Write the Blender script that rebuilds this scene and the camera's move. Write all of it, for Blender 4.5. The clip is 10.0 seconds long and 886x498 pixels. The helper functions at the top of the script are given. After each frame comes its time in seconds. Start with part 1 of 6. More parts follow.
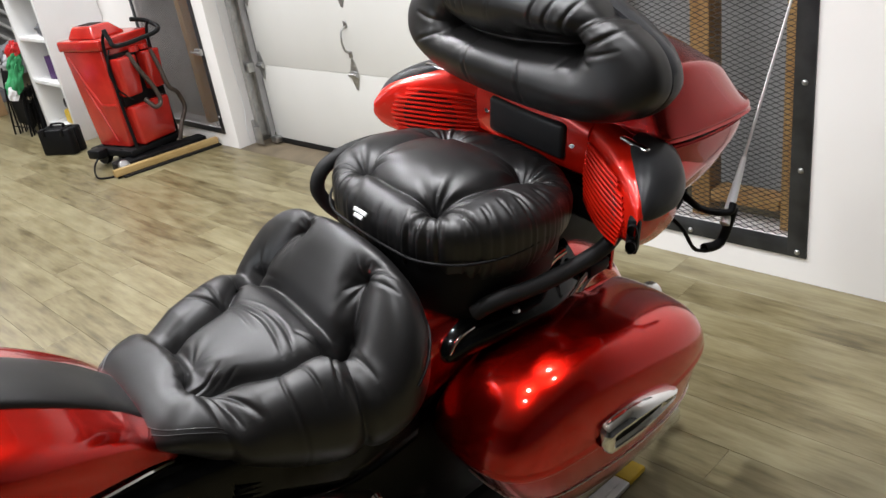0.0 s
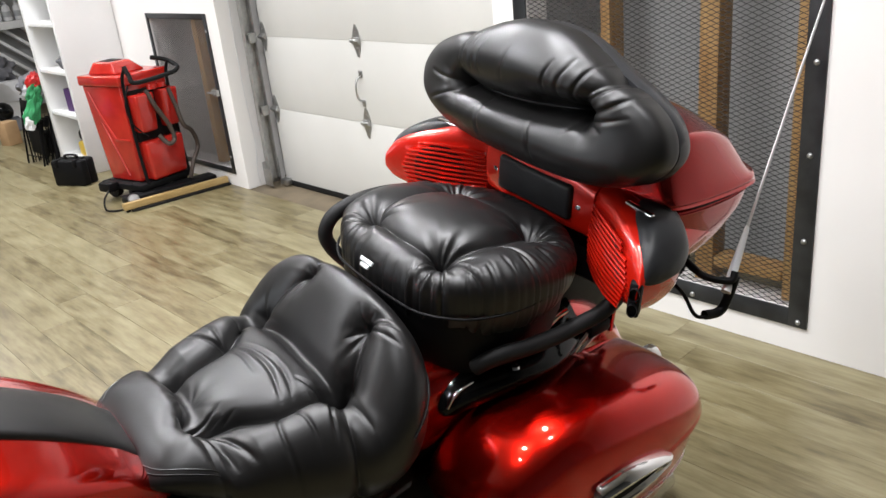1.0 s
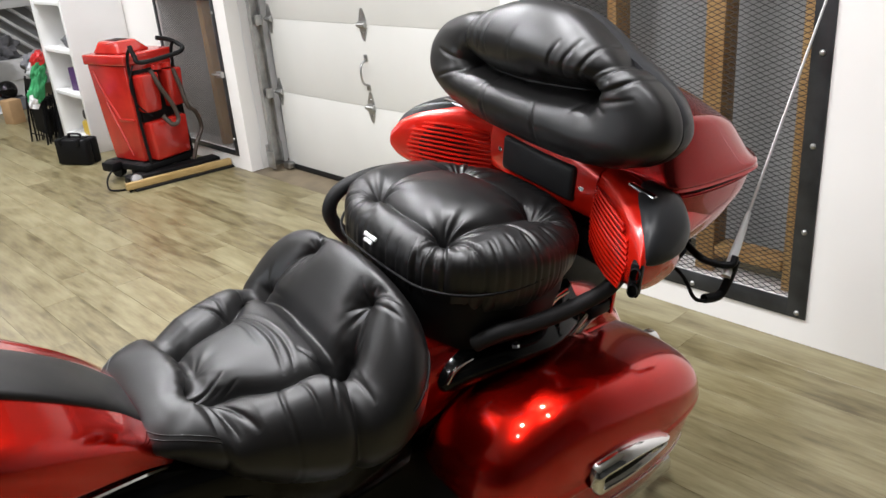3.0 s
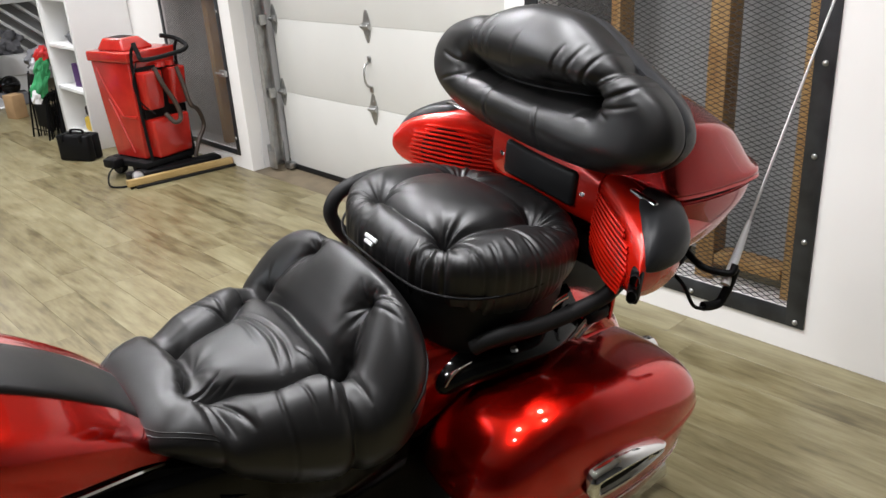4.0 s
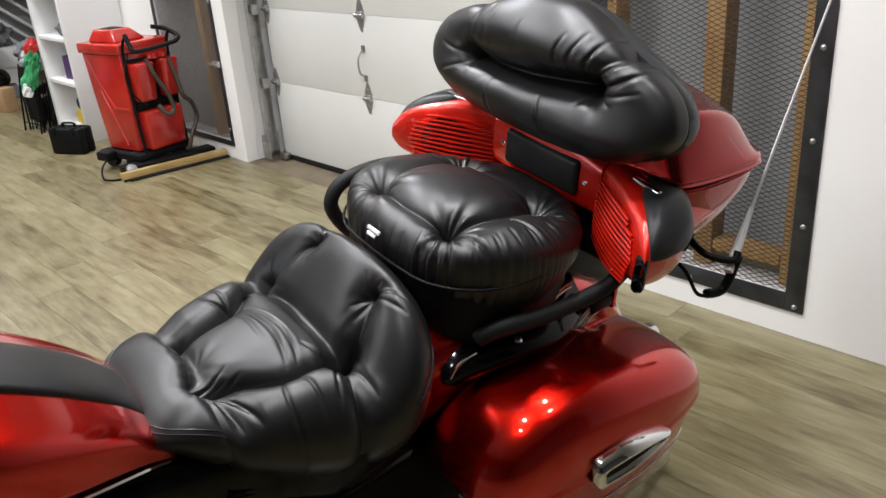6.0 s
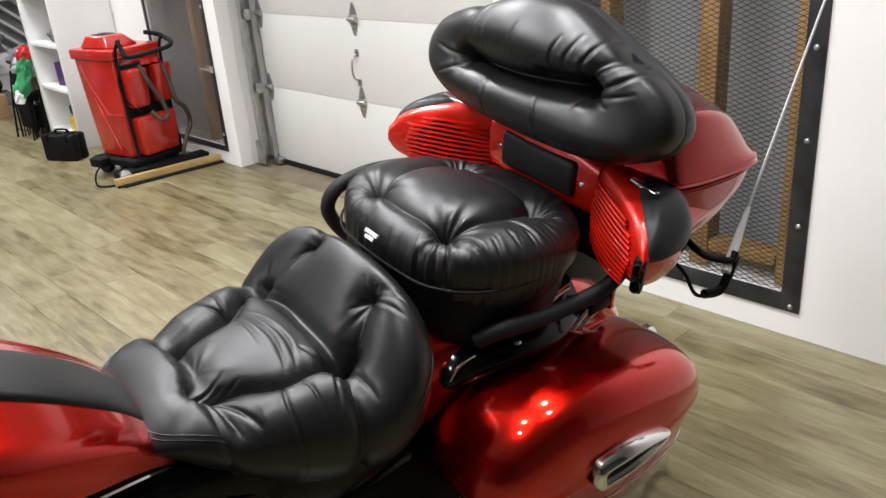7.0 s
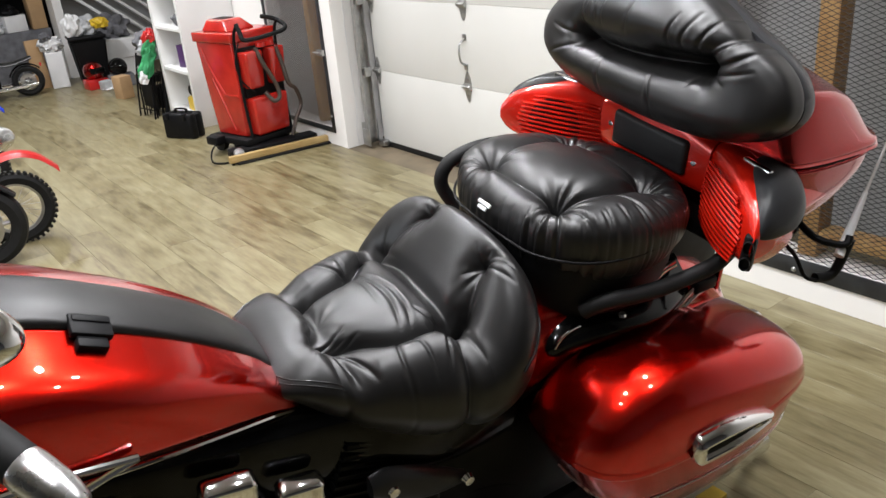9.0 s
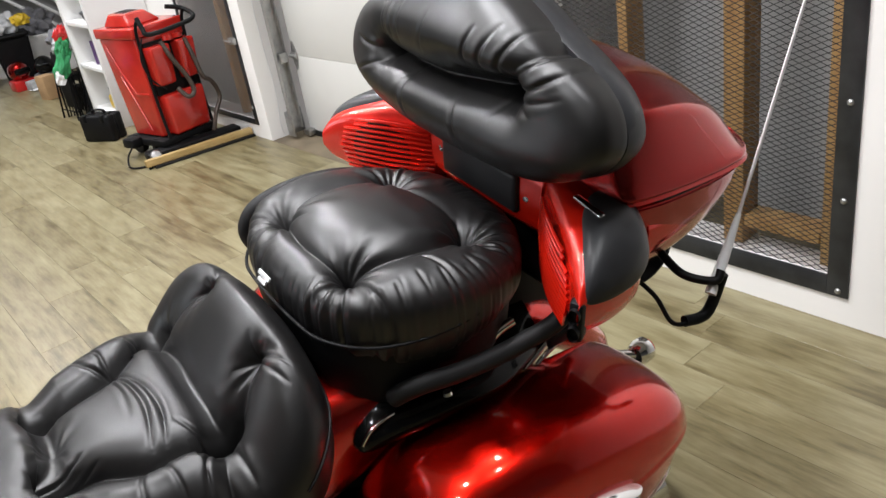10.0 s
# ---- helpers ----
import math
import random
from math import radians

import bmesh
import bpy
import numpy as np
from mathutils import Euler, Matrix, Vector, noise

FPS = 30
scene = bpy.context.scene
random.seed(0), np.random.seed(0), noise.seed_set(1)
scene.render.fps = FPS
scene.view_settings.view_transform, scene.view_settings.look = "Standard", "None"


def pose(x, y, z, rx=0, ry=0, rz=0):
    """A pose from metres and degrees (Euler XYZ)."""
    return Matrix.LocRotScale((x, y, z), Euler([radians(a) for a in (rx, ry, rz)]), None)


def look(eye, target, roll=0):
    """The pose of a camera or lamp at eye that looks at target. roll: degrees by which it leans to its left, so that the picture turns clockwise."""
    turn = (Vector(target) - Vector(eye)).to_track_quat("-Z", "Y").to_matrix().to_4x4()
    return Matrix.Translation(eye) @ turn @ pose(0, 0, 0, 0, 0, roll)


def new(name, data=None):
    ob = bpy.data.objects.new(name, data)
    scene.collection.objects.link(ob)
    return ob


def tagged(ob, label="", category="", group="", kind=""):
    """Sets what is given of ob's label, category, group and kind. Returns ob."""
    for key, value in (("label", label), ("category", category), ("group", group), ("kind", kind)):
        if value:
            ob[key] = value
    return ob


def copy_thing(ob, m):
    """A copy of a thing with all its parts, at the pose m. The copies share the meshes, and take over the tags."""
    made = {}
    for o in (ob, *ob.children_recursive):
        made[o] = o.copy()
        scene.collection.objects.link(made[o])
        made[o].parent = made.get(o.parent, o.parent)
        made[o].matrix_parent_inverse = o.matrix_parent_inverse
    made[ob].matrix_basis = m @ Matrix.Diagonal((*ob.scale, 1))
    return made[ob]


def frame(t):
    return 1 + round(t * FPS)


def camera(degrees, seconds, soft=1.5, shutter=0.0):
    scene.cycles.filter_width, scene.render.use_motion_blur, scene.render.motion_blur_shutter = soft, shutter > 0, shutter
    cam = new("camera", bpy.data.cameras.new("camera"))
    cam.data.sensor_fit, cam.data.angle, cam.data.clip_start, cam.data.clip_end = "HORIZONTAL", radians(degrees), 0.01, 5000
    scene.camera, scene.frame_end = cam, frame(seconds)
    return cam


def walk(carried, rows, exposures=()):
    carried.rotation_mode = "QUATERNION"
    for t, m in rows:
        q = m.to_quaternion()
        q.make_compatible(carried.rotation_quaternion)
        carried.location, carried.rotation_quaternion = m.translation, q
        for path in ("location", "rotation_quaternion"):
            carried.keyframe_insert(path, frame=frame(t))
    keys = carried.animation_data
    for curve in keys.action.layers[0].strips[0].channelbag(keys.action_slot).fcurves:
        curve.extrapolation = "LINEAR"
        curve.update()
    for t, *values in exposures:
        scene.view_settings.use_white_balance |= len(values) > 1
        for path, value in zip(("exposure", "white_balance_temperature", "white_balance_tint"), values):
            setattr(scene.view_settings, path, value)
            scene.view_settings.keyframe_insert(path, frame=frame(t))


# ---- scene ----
cam = camera(57.1, 10.0)
PATH = [
    (0, (0.051, 0.135, 1.469), (1.375, 1.633, 0.527), -9.1),
    (0.5, (0.054, 0.126, 1.485), (1.460, 1.607, 0.638), -5.0),
    (1, (0.040, 0.127, 1.484), (1.407, 1.657, 0.664), -5.9),
    (1.5, (0.039, 0.131, 1.454), (1.386, 1.628, 0.540), -5.2),
    (2, (0.041, 0.140, 1.451), (1.406, 1.607, 0.518), -5.1),
    (2.5, (0.028, 0.117, 1.467), (1.393, 1.630, 0.612), -5.5),
    (4, (0.020, 0.117, 1.467), (1.381, 1.643, 0.630), -3.6),
    (4.5, (0.021, 0.119, 1.470), (1.397, 1.630, 0.629), -4.5),
    (5, (0.015, 0.126, 1.464), (1.381, 1.631, 0.597), -3.9),
    (5.5, (0.019, 0.136, 1.464), (1.388, 1.623, 0.569), -4.1),
    (5.7, (0.013, 0.135, 1.471), (1.369, 1.644, 0.594), -3.9),
    (6.8, (0.019, 0.136, 1.470), (1.416, 1.618, 0.611), -5.4),
    (7, (0.010, 0.141, 1.469), (1.388, 1.640, 0.608), -4.6),
    (7.5, (-0.011, 0.144, 1.465), (1.318, 1.686, 0.606), -4.5),
    (8, (-0.080, 0.141, 1.474), (1.133, 1.819, 0.702), -4.4),
    (8.5, (-0.161, 0.120, 1.473), (1.025, 1.766, 0.597), -3.0),
    (9, (-0.060, 0.112, 1.460), (1.119, 1.768, 0.594), -5.2),
    (9.5, (0.249, 0.135, 1.482), (1.457, 1.715, 0.519), -5.4),
    (10, (0.408, 0.156, 1.475), (1.564, 1.771, 0.506), -9.8),
]
EXPOSURES = [(0, -0.22), (1, -0.08), (2.5, -0.11), (4, -0.23), (5, -0.36), (5.5, -0.38), (7, -0.18), (8, -0.12), (8.5, -0.12), (9.5, -0.02), (10, -0.12)]
walk(cam, [(t, look(eye, target, roll)) for t, eye, target, roll in PATH], EXPOSURES)

# ---- world and lights ----
world = bpy.data.worlds.new("world")
scene.world = world
world.use_nodes = True
world.node_tree.nodes["Background"].inputs[0].default_value = (0.9, 0.95, 1.0, 1)
world.node_tree.nodes["Background"].inputs[1].default_value = 0.01
scene.view_settings.exposure = 0.0

CEILING = 2.75


def downlight(x, y, watts, size=0.11, color=(0.965, 0.965, 1.0)):
    data = bpy.data.lights.new("downlight", "AREA")
    data.shape, data.size, data.energy, data.color = "DISK", size, watts, color
    data.spread = radians(150)
    ob = new("downlight", data)
    ob.matrix_world = pose(x, y, CEILING - 0.03)
    return ob


# three rows of ceiling lamps: over the motorcycle, over the open floor and along the garage door, and the far end
LAMPS = [(0.55, 0.85, 13), (-0.05, 0.50, 9), (1.10, 1.35, 22), (1.60, 1.10, 13), (1.35, 0.40, 12),
         (1.45, 2.55, 42), (0.45, 2.15, 26), (-0.5, 2.3, 20), (-1.4, 2.5, 26), (-2.6, 3.4, 30), (0.5, 3.3, 8), (1.45, 3.7, 6), (1.75, 4.6, 14), (1.2, 5.2, 12), (1.8, 5.7, 17), (1.6, 6.3, 15),
         (0.1, 4.5, 22), (0.1, 6.3, 34), (1.2, 7.9, 44), (-1.6, 6.6, 30)]
for lx, ly, lw in LAMPS:
    downlight(lx, ly, lw)


# light from an assumed, unseen window in the west wall, added for cool sheen
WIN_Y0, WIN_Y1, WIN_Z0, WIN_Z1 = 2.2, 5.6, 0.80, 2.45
day = bpy.data.lights.new("window_fill", "AREA")
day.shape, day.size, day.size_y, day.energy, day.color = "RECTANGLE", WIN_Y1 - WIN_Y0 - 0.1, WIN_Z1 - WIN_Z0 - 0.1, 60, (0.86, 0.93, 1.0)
day_ob = new("window_fill", day)
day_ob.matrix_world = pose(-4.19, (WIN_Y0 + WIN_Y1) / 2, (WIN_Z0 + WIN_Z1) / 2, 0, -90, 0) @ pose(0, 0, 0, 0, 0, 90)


# ---- materials ----
def node_mat(name):
    m = bpy.data.materials.new(name)
    m.use_nodes = True
    nt = m.node_tree
    return m, nt, nt.nodes["Principled BSDF"]


def ramp(nt, fac, stops):
    r = nt.nodes.new("ShaderNodeValToRGB")
    while len(r.color_ramp.elements) < len(stops):
        r.color_ramp.elements.new(0.5)
    for e, (p, c) in zip(r.color_ramp.elements, stops):
        e.position, e.color = p, (*c, 1)
    nt.links.new(fac, r.inputs[0])
    return r.outputs[0]


def noise_node(nt, scale, detail=4.0, vec=None, rough=0.5, stretch=None):
    n = nt.nodes.new("ShaderNodeTexNoise")
    n.inputs["Scale"].default_value, n.inputs["Detail"].default_value, n.inputs["Roughness"].default_value = scale, detail, rough
    if vec is None:
        vec = nt.nodes.new("ShaderNodeTexCoord").outputs["Object"]
    if stretch:
        mp = nt.nodes.new("ShaderNodeMapping")
        mp.inputs["Scale"].default_value = stretch
        nt.links.new(vec, mp.inputs[0])
        vec = mp.outputs[0]
    nt.links.new(vec, n.inputs["Vector"])
    return n.outputs["Fac"]


def bump(nt, b, height, strength, distance):
    bn = nt.nodes.new("ShaderNodeBump")
    bn.inputs["Strength"].default_value, bn.inputs["Distance"].default_value = strength, distance
    nt.links.new(height, bn.inputs["Height"])
    nt.links.new(bn.outputs[0], b.inputs["Normal"])


def surface(name, color, rough=0.5, metal=0.0, vary=0.15, scale=8.0, rough_vary=0.08, grain=120.0, relief=0.1, depth=0.0006, coat=0.0, spec=0.5):
    """A plain surface with blotches at one scale and grain at another."""
    m, nt, b = node_mat(name)
    dark = tuple(c * (1 - vary) for c in color)
    light = tuple(min(1, c * (1 + vary)) for c in color)
    n1 = noise_node(nt, scale, 5)
    nt.links.new(ramp(nt, n1, [(0.3, dark), (0.7, light)]), b.inputs["Base Color"])
    n2 = noise_node(nt, grain, 3)
    mr = nt.nodes.new("ShaderNodeMapRange")
    mr.inputs["To Min"].default_value, mr.inputs["To Max"].default_value = max(0.02, rough - rough_vary), min(1, rough + rough_vary)
    nt.links.new(n1, mr.inputs["Value"])
    nt.links.new(mr.outputs[0], b.inputs["Roughness"])
    b.inputs["Metallic"].default_value = metal
    b.inputs["Coat Weight"].default_value = coat
    b.inputs["Coat Roughness"].default_value = 0.04
    b.inputs["Specular IOR Level"].default_value = spec
    if relief:
        bump(nt, b, n2, relief, depth)
    return m


def leather_mat():
    m, nt, b = node_mat("black_leather")
    n1 = noise_node(nt, 9, 4)
    nt.links.new(ramp(nt, n1, [(0.3, (0.0030, 0.0028, 0.0029)), (0.7, (0.0055, 0.0050, 0.0048))]), b.inputs["Base Color"])
    mr = nt.nodes.new("ShaderNodeMapRange")
    mr.inputs["To Min"].default_value, mr.inputs["To Max"].default_value = 0.36, 0.45
    nt.links.new(noise_node(nt, 25, 4), mr.inputs["Value"])
    nt.links.new(mr.outputs[0], b.inputs["Roughness"])
    v = nt.nodes.new("ShaderNodeTexVoronoi")
    v.feature, v.inputs["Scale"].default_value = "DISTANCE_TO_EDGE", 650
    nt.links.new(nt.nodes.new("ShaderNodeTexCoord").outputs["Object"], v.inputs["Vector"])
    add = nt.nodes.new("ShaderNodeMath")
    add.operation = "MULTIPLY_ADD"
    add.inputs[1].default_value = 0.5
    nt.links.new(v.outputs["Distance"], add.inputs[0])
    nt.links.new(noise_node(nt, 60, 5), add.inputs[2])
    bump(nt, b, add.outputs[0], 0.08, 0.0006)
    b.inputs["Specular IOR Level"].default_value = 0.52
    return m


def paint_mat(name, dark, light, rough=0.22, coat=0.6, ior=1.5, metal=0.97):
    m, nt, b = node_mat(name)
    fl = noise_node(nt, 900, 2)
    nt.links.new(ramp(nt, fl, [(0.35, dark), (0.65, light)]), b.inputs["Base Color"])
    b.inputs["Metallic"].default_value = metal
    b.inputs["Roughness"].default_value = rough
    b.inputs["Coat Weight"].default_value = coat
    b.inputs["Coat Roughness"].default_value = 0.03
    b.inputs["Coat IOR"].default_value = ior
    bump(nt, b, noise_node(nt, 45, 2), 0.03, 0.001)
    return m


def wood_mat(name, stops, along=1, across=17.0, rough=0.42, spec=0.5, tones=0.16):
    """Wood whose grain runs along axis 0 or 1, each piece shifted and toned by its own random number."""
    m, nt, b = node_mat(name)
    info = nt.nodes.new("ShaderNodeObjectInfo")
    geo = nt.nodes.new("ShaderNodeNewGeometry")
    off = nt.nodes.new("ShaderNodeVectorMath")
    off.operation = "MULTIPLY_ADD"
    off.inputs[1].default_value = (37.0, 61.0, 13.0)
    nt.links.new(info.outputs["Random"], off.inputs[0])
    nt.links.new(geo.outputs["Position"], off.inputs[2])
    st = [across, across, across]
    st[along] = 4.2
    g1 = noise_node(nt, 1.0, 6, off.outputs[0], 0.6, st)
    st2 = [120.0, 120.0, 120.0]
    st2[along] = 5.0
    g2 = noise_node(nt, 1.0, 4, off.outputs[0], 0.6, st2)
    mix = nt.nodes.new("ShaderNodeMath")
    mix.operation = "MULTIPLY_ADD"
    mix.inputs[1].default_value = 0.28
    nt.links.new(g2, mix.inputs[0])
    nt.links.new(g1, mix.inputs[2])
    tone = nt.nodes.new("ShaderNodeMath")
    tone.operation = "MULTIPLY_ADD"
    tone.inputs[1].default_value = tones
    nt.links.new(info.outputs["Random"], tone.inputs[0])
    nt.links.new(mix.outputs[0], tone.inputs[2])
    nt.links.new(ramp(nt, tone.outputs[0], stops), b.inputs["Base Color"])
    mr = nt.nodes.new("ShaderNodeMapRange")
    mr.inputs["To Min"].default_value, mr.inputs["To Max"].default_value = rough - 0.07, rough + 0.1
    nt.links.new(g1, mr.inputs["Value"])
    nt.links.new(mr.outputs[0], b.inputs["Roughness"])
    bump(nt, b, mix.outputs[0], 0.18, 0.0015)
    b.inputs["Specular IOR Level"].default_value = spec
    return m


GLASS, glass_nodes, glass_bsdf = node_mat("window_glass")
glass_bsdf.inputs["Transmission Weight"].default_value = 1.0
glass_bsdf.inputs["Roughness"].default_value = 0.02
LEATHER = leather_mat()
RED = paint_mat("candy_red_paint", (0.46, 0.004, 0.001), (0.74, 0.010, 0.003), 0.25, 1.0, 1.55)
# brightened copy of the candy red, for pods that face up into the light
RED_LIT = paint_mat("lit_red_paint", (0.62, 0.012, 0.004), (0.78, 0.018, 0.006), 0.25, 1.0, 1.5, 0.35)
RED_DEEP = paint_mat("deep_red_paint", (0.26, 0.006, 0.006), (0.42, 0.014, 0.012), 0.26, 0.7, 1.5)
CHROME = surface("chrome", (0.78, 0.78, 0.78), 0.07, 1.0, 0.05, 20, 0.03, 300, 0.02)
STEEL = surface("brushed_steel", (0.45, 0.45, 0.45), 0.35, 1.0, 0.1, 30, 0.1, 300, 0.1)
BLACK_PLASTIC = surface("black_plastic", (0.005, 0.005, 0.0055), 0.5, 0, 0.2, 20, 0.08, 500, 0.1, spec=0.13)
BLACK_GLOSS = surface("black_gloss", (0.003, 0.003, 0.003), 0.12, 0, 0.2, 10, 0.04, 300, 0.02, coat=0.15, spec=0.12)
RUBBER = surface("black_rubber", (0.008, 0.008, 0.008), 0.6, 0, 0.25, 30, 0.1, 400, 0.15, spec=0.22)
VINYL = surface("grey_vinyl", (0.022, 0.0225, 0.024), 0.36, 0, 0.12, 15, 0.06, 700, 0.2, spec=0.22)
ENGINE = surface("dark_engine_metal", (0.004, 0.004, 0.004), 0.4, 0.1, 0.3, 25, 0.12, 300, 0.2, spec=0.1)
WALL = surface("white_wall_paint", (0.80, 0.785, 0.76), 0.6, 0, 0.025, 1.5, 0.06, 140, 0.12, 0.0008)
# ceiling kept grey to hold the room's bounced light down
CEILING_PAINT = surface("ceiling_paint", (0.42, 0.42, 0.42), 0.8, 0, 0.03, 2, 0.05, 200, 0.1)
# dark tone for the unseen walls, so that less light bounces back
UNSEEN_WALL = surface("bounce_cut_wall", (0.10, 0.10, 0.105), 0.6, 0, 0.06, 1.5, 0.06, 140, 0.12, 0.0008)
# wall paint greyed, so that store and stair backing look shaded
SHADED_WALL = surface("shaded_wall_paint", (0.33, 0.33, 0.325), 0.65, 0, 0.04, 1.5, 0.06, 140, 0.12, 0.0008)
DOOR_PAINT = surface("garage_door_paint", (0.62, 0.615, 0.585), 0.5, 0, 0.02, 3, 0.05, 260, 0.15, 0.0008)
CAGE_STEEL = surface("dark_steel_frame", (0.045, 0.047, 0.05), 0.45, 0.7, 0.35, 9, 0.12, 120, 0.2)
MESH_STEEL = surface("expanded_steel", (0.05, 0.05, 0.052), 0.5, 0.7, 0.2, 15, 0.1, 200, 0.1)
# paler and less metallic than chrome, so the shine sits in the colour
BADGE = surface("pale_shine", (0.88, 0.88, 0.88), 0.3, 0.6, 0.05, 40)
SATIN = surface("satin_aluminium", (0.58, 0.58, 0.58), 0.28, 1.0, 0.06, 30, 0.06, 250, 0.05)
GALV = surface("galvanised_steel", (0.42, 0.42, 0.41), 0.4, 0.9, 0.18, 25, 0.12, 150, 0.1)
FLOOR_WOOD = wood_mat("vinyl_plank_floor", [(0.36, (0.051, 0.038, 0.016)), (0.52, (0.100, 0.079, 0.035)), (0.68, (0.171, 0.142, 0.071)), (0.86, (0.228, 0.199, 0.110)), (1.0, (0.268, 0.238, 0.138))], rough=0.34, spec=0.6, across=24.0, tones=0.22)
STUD_WOOD = wood_mat("pine_stud", [(0.3, (0.20, 0.10, 0.03)), (0.6, (0.36, 0.20, 0.07)), (0.85, (0.45, 0.28, 0.11))], along=2)
JOINT = surface("floor_joint", (0.115, 0.092, 0.050), 0.8)
CONCRETE = surface("worn_threshold", (0.15, 0.118, 0.075), 0.6, 0, 0.35, 5, 0.1, 90, 0.2)
SCRUB_RED = surface("red_moulded_plastic", (0.40, 0.016, 0.010), 0.24, 0, 0.22, 7, 0.06, 200, 0.05, coat=0.4)
MESH_PALE = surface("pale_expanded_steel", (0.30, 0.30, 0.30), 0.45, 0.8, 0.2, 15, 0.1, 200, 0.1)
SHELF_WHITE = surface("white_melamine", (0.78, 0.78, 0.77), 0.4, 0, 0.03, 3, 0.05, 200, 0.03)
HOSE = surface("grey_brown_hose", (0.05, 0.036, 0.028), 0.45, 0, 0.25, 30, 0.08, 300, 0.1)
YELLOW = surface("yellow_paint", (0.60, 0.40, 0.02), 0.45, 0, 0.15, 12)
CARD = surface("cardboard", (0.38, 0.24, 0.12), 0.8, 0, 0.12, 8, 0.05, 150, 0.15)
PLANK = wood_mat("raw_timber", [(0.3, (0.16, 0.095, 0.03)), (0.6, (0.33, 0.22, 0.08)), (0.85, (0.44, 0.31, 0.13))], along=0)
WHITE_PL = surface("white_plastic", (0.7, 0.7, 0.7), 0.4, 0, 0.06)
GREEN = surface("green_fabric", (0.03, 0.25, 0.09), 0.8, 0, 0.3, 14)
BLUE = surface("blue_plastic", (0.02, 0.05, 0.5), 0.35)
PURPLE = surface("purple_carton", (0.07, 0.02, 0.12), 0.5)
RED_PL = surface("red_plastic", (0.5, 0.015, 0.015), 0.3, 0, 0.1, 8, coat=0.3)
SILVER_BAG = surface("pale_crumpled_plastic", (0.42, 0.43, 0.44), 0.35, 0, 0.3, 9)
GREY_CLOTH = surface("grey_cloth", (0.12, 0.12, 0.13), 0.85, 0, 0.35, 12)


# ---- mesh helpers ----
def finish(name, bm, material, parent=None, label="", smooth=True, angle=40):
    me = bpy.data.meshes.new(name)
    bm.normal_update()
    bm.to_mesh(me)
    bm.free()
    mats = material if isinstance(material, (list, tuple)) else [material]
    for mm in mats:
        me.materials.append(mm)
    if smooth:
        me.polygons.foreach_set("use_smooth", [True] * len(me.polygons))
        me.set_sharp_from_angle(angle=radians(angle))
    ob = new(name, me)
    if parent is not None:
        ob.parent = parent
    if label:
        ob["label"] = label
    return ob


def part(name, bm, material, parent, label="", angle=40):
    return finish(name, bm, material, parent, label, angle=angle)


def thing(name, m, label, category, group="", kind=""):
    ob = new(name)
    ob.empty_display_size = 0.1
    ob.matrix_world = m
    return tagged(ob, label, category, group, kind)


def box(bm, x0, x1, y0, y1, z0, z1, r=0.0, m=None, seg=2):
    verts = bmesh.ops.create_cube(bm, size=1.0)["verts"]
    for v in verts:
        v.co = Vector((x0 + (v.co.x + 0.5) * (x1 - x0), y0 + (v.co.y + 0.5) * (y1 - y0), z0 + (v.co.z + 0.5) * (z1 - z0)))
    out = verts
    if r > 0:
        edges = list({e for v in verts for e in v.link_edges})
        res = bmesh.ops.bevel(bm, geom=edges, offset=r, segments=seg, profile=0.5, affect="EDGES")
        out = list({v for f in res["faces"] for v in f.verts} | {v for v in verts if v.is_valid})
    if m is not None:
        bmesh.ops.transform(bm, matrix=m, verts=out)
    return out


def boxed(x0, x1, y0, y1, z0, z1, r=0.0, m=None, seg=2):
    bm = bmesh.new()
    box(bm, x0, x1, y0, y1, z0, z1, r, m, seg)
    return bm


def smooth_path(pts, n, closed=False):
    """Points along a Catmull-Rom curve through pts."""
    p = np.array(pts, float)
    k = len(p)
    out = []
    ts = np.linspace(0, k if closed else k - 1, n, endpoint=not closed)
    for t in ts:
        i = int(math.floor(t))
        if not closed:
            i = min(i, k - 2)
        f = t - i
        idx = [(i + d) % k if closed else min(max(i + d, 0), k - 1) for d in (-1, 0, 1, 2)]
        a, b, c, d = p[idx]
        out.append(0.5 * (2 * b + (c - a) * f + (2 * a - 5 * b + 4 * c - d) * f * f + (3 * b - a - 3 * c + d) * f ** 3))
    return np.array(out)


def grid_mesh(bm, P, wrap=False, cap0=False, cap1=False):
    """Quads over an array of points (rows, columns, 3)."""
    n, k = P.shape[:2]
    vs = [[bm.verts.new(P[i, j]) for j in range(k)] for i in range(n)]
    for i in range(n - 1):
        for j in range(k if wrap else k - 1):
            bm.faces.new((vs[i][j], vs[i][(j + 1) % k], vs[i + 1][(j + 1) % k], vs[i + 1][j]))
    if cap0:
        bm.faces.new(list(reversed(vs[0])))
    if cap1:
        bm.faces.new(vs[-1])
    return vs


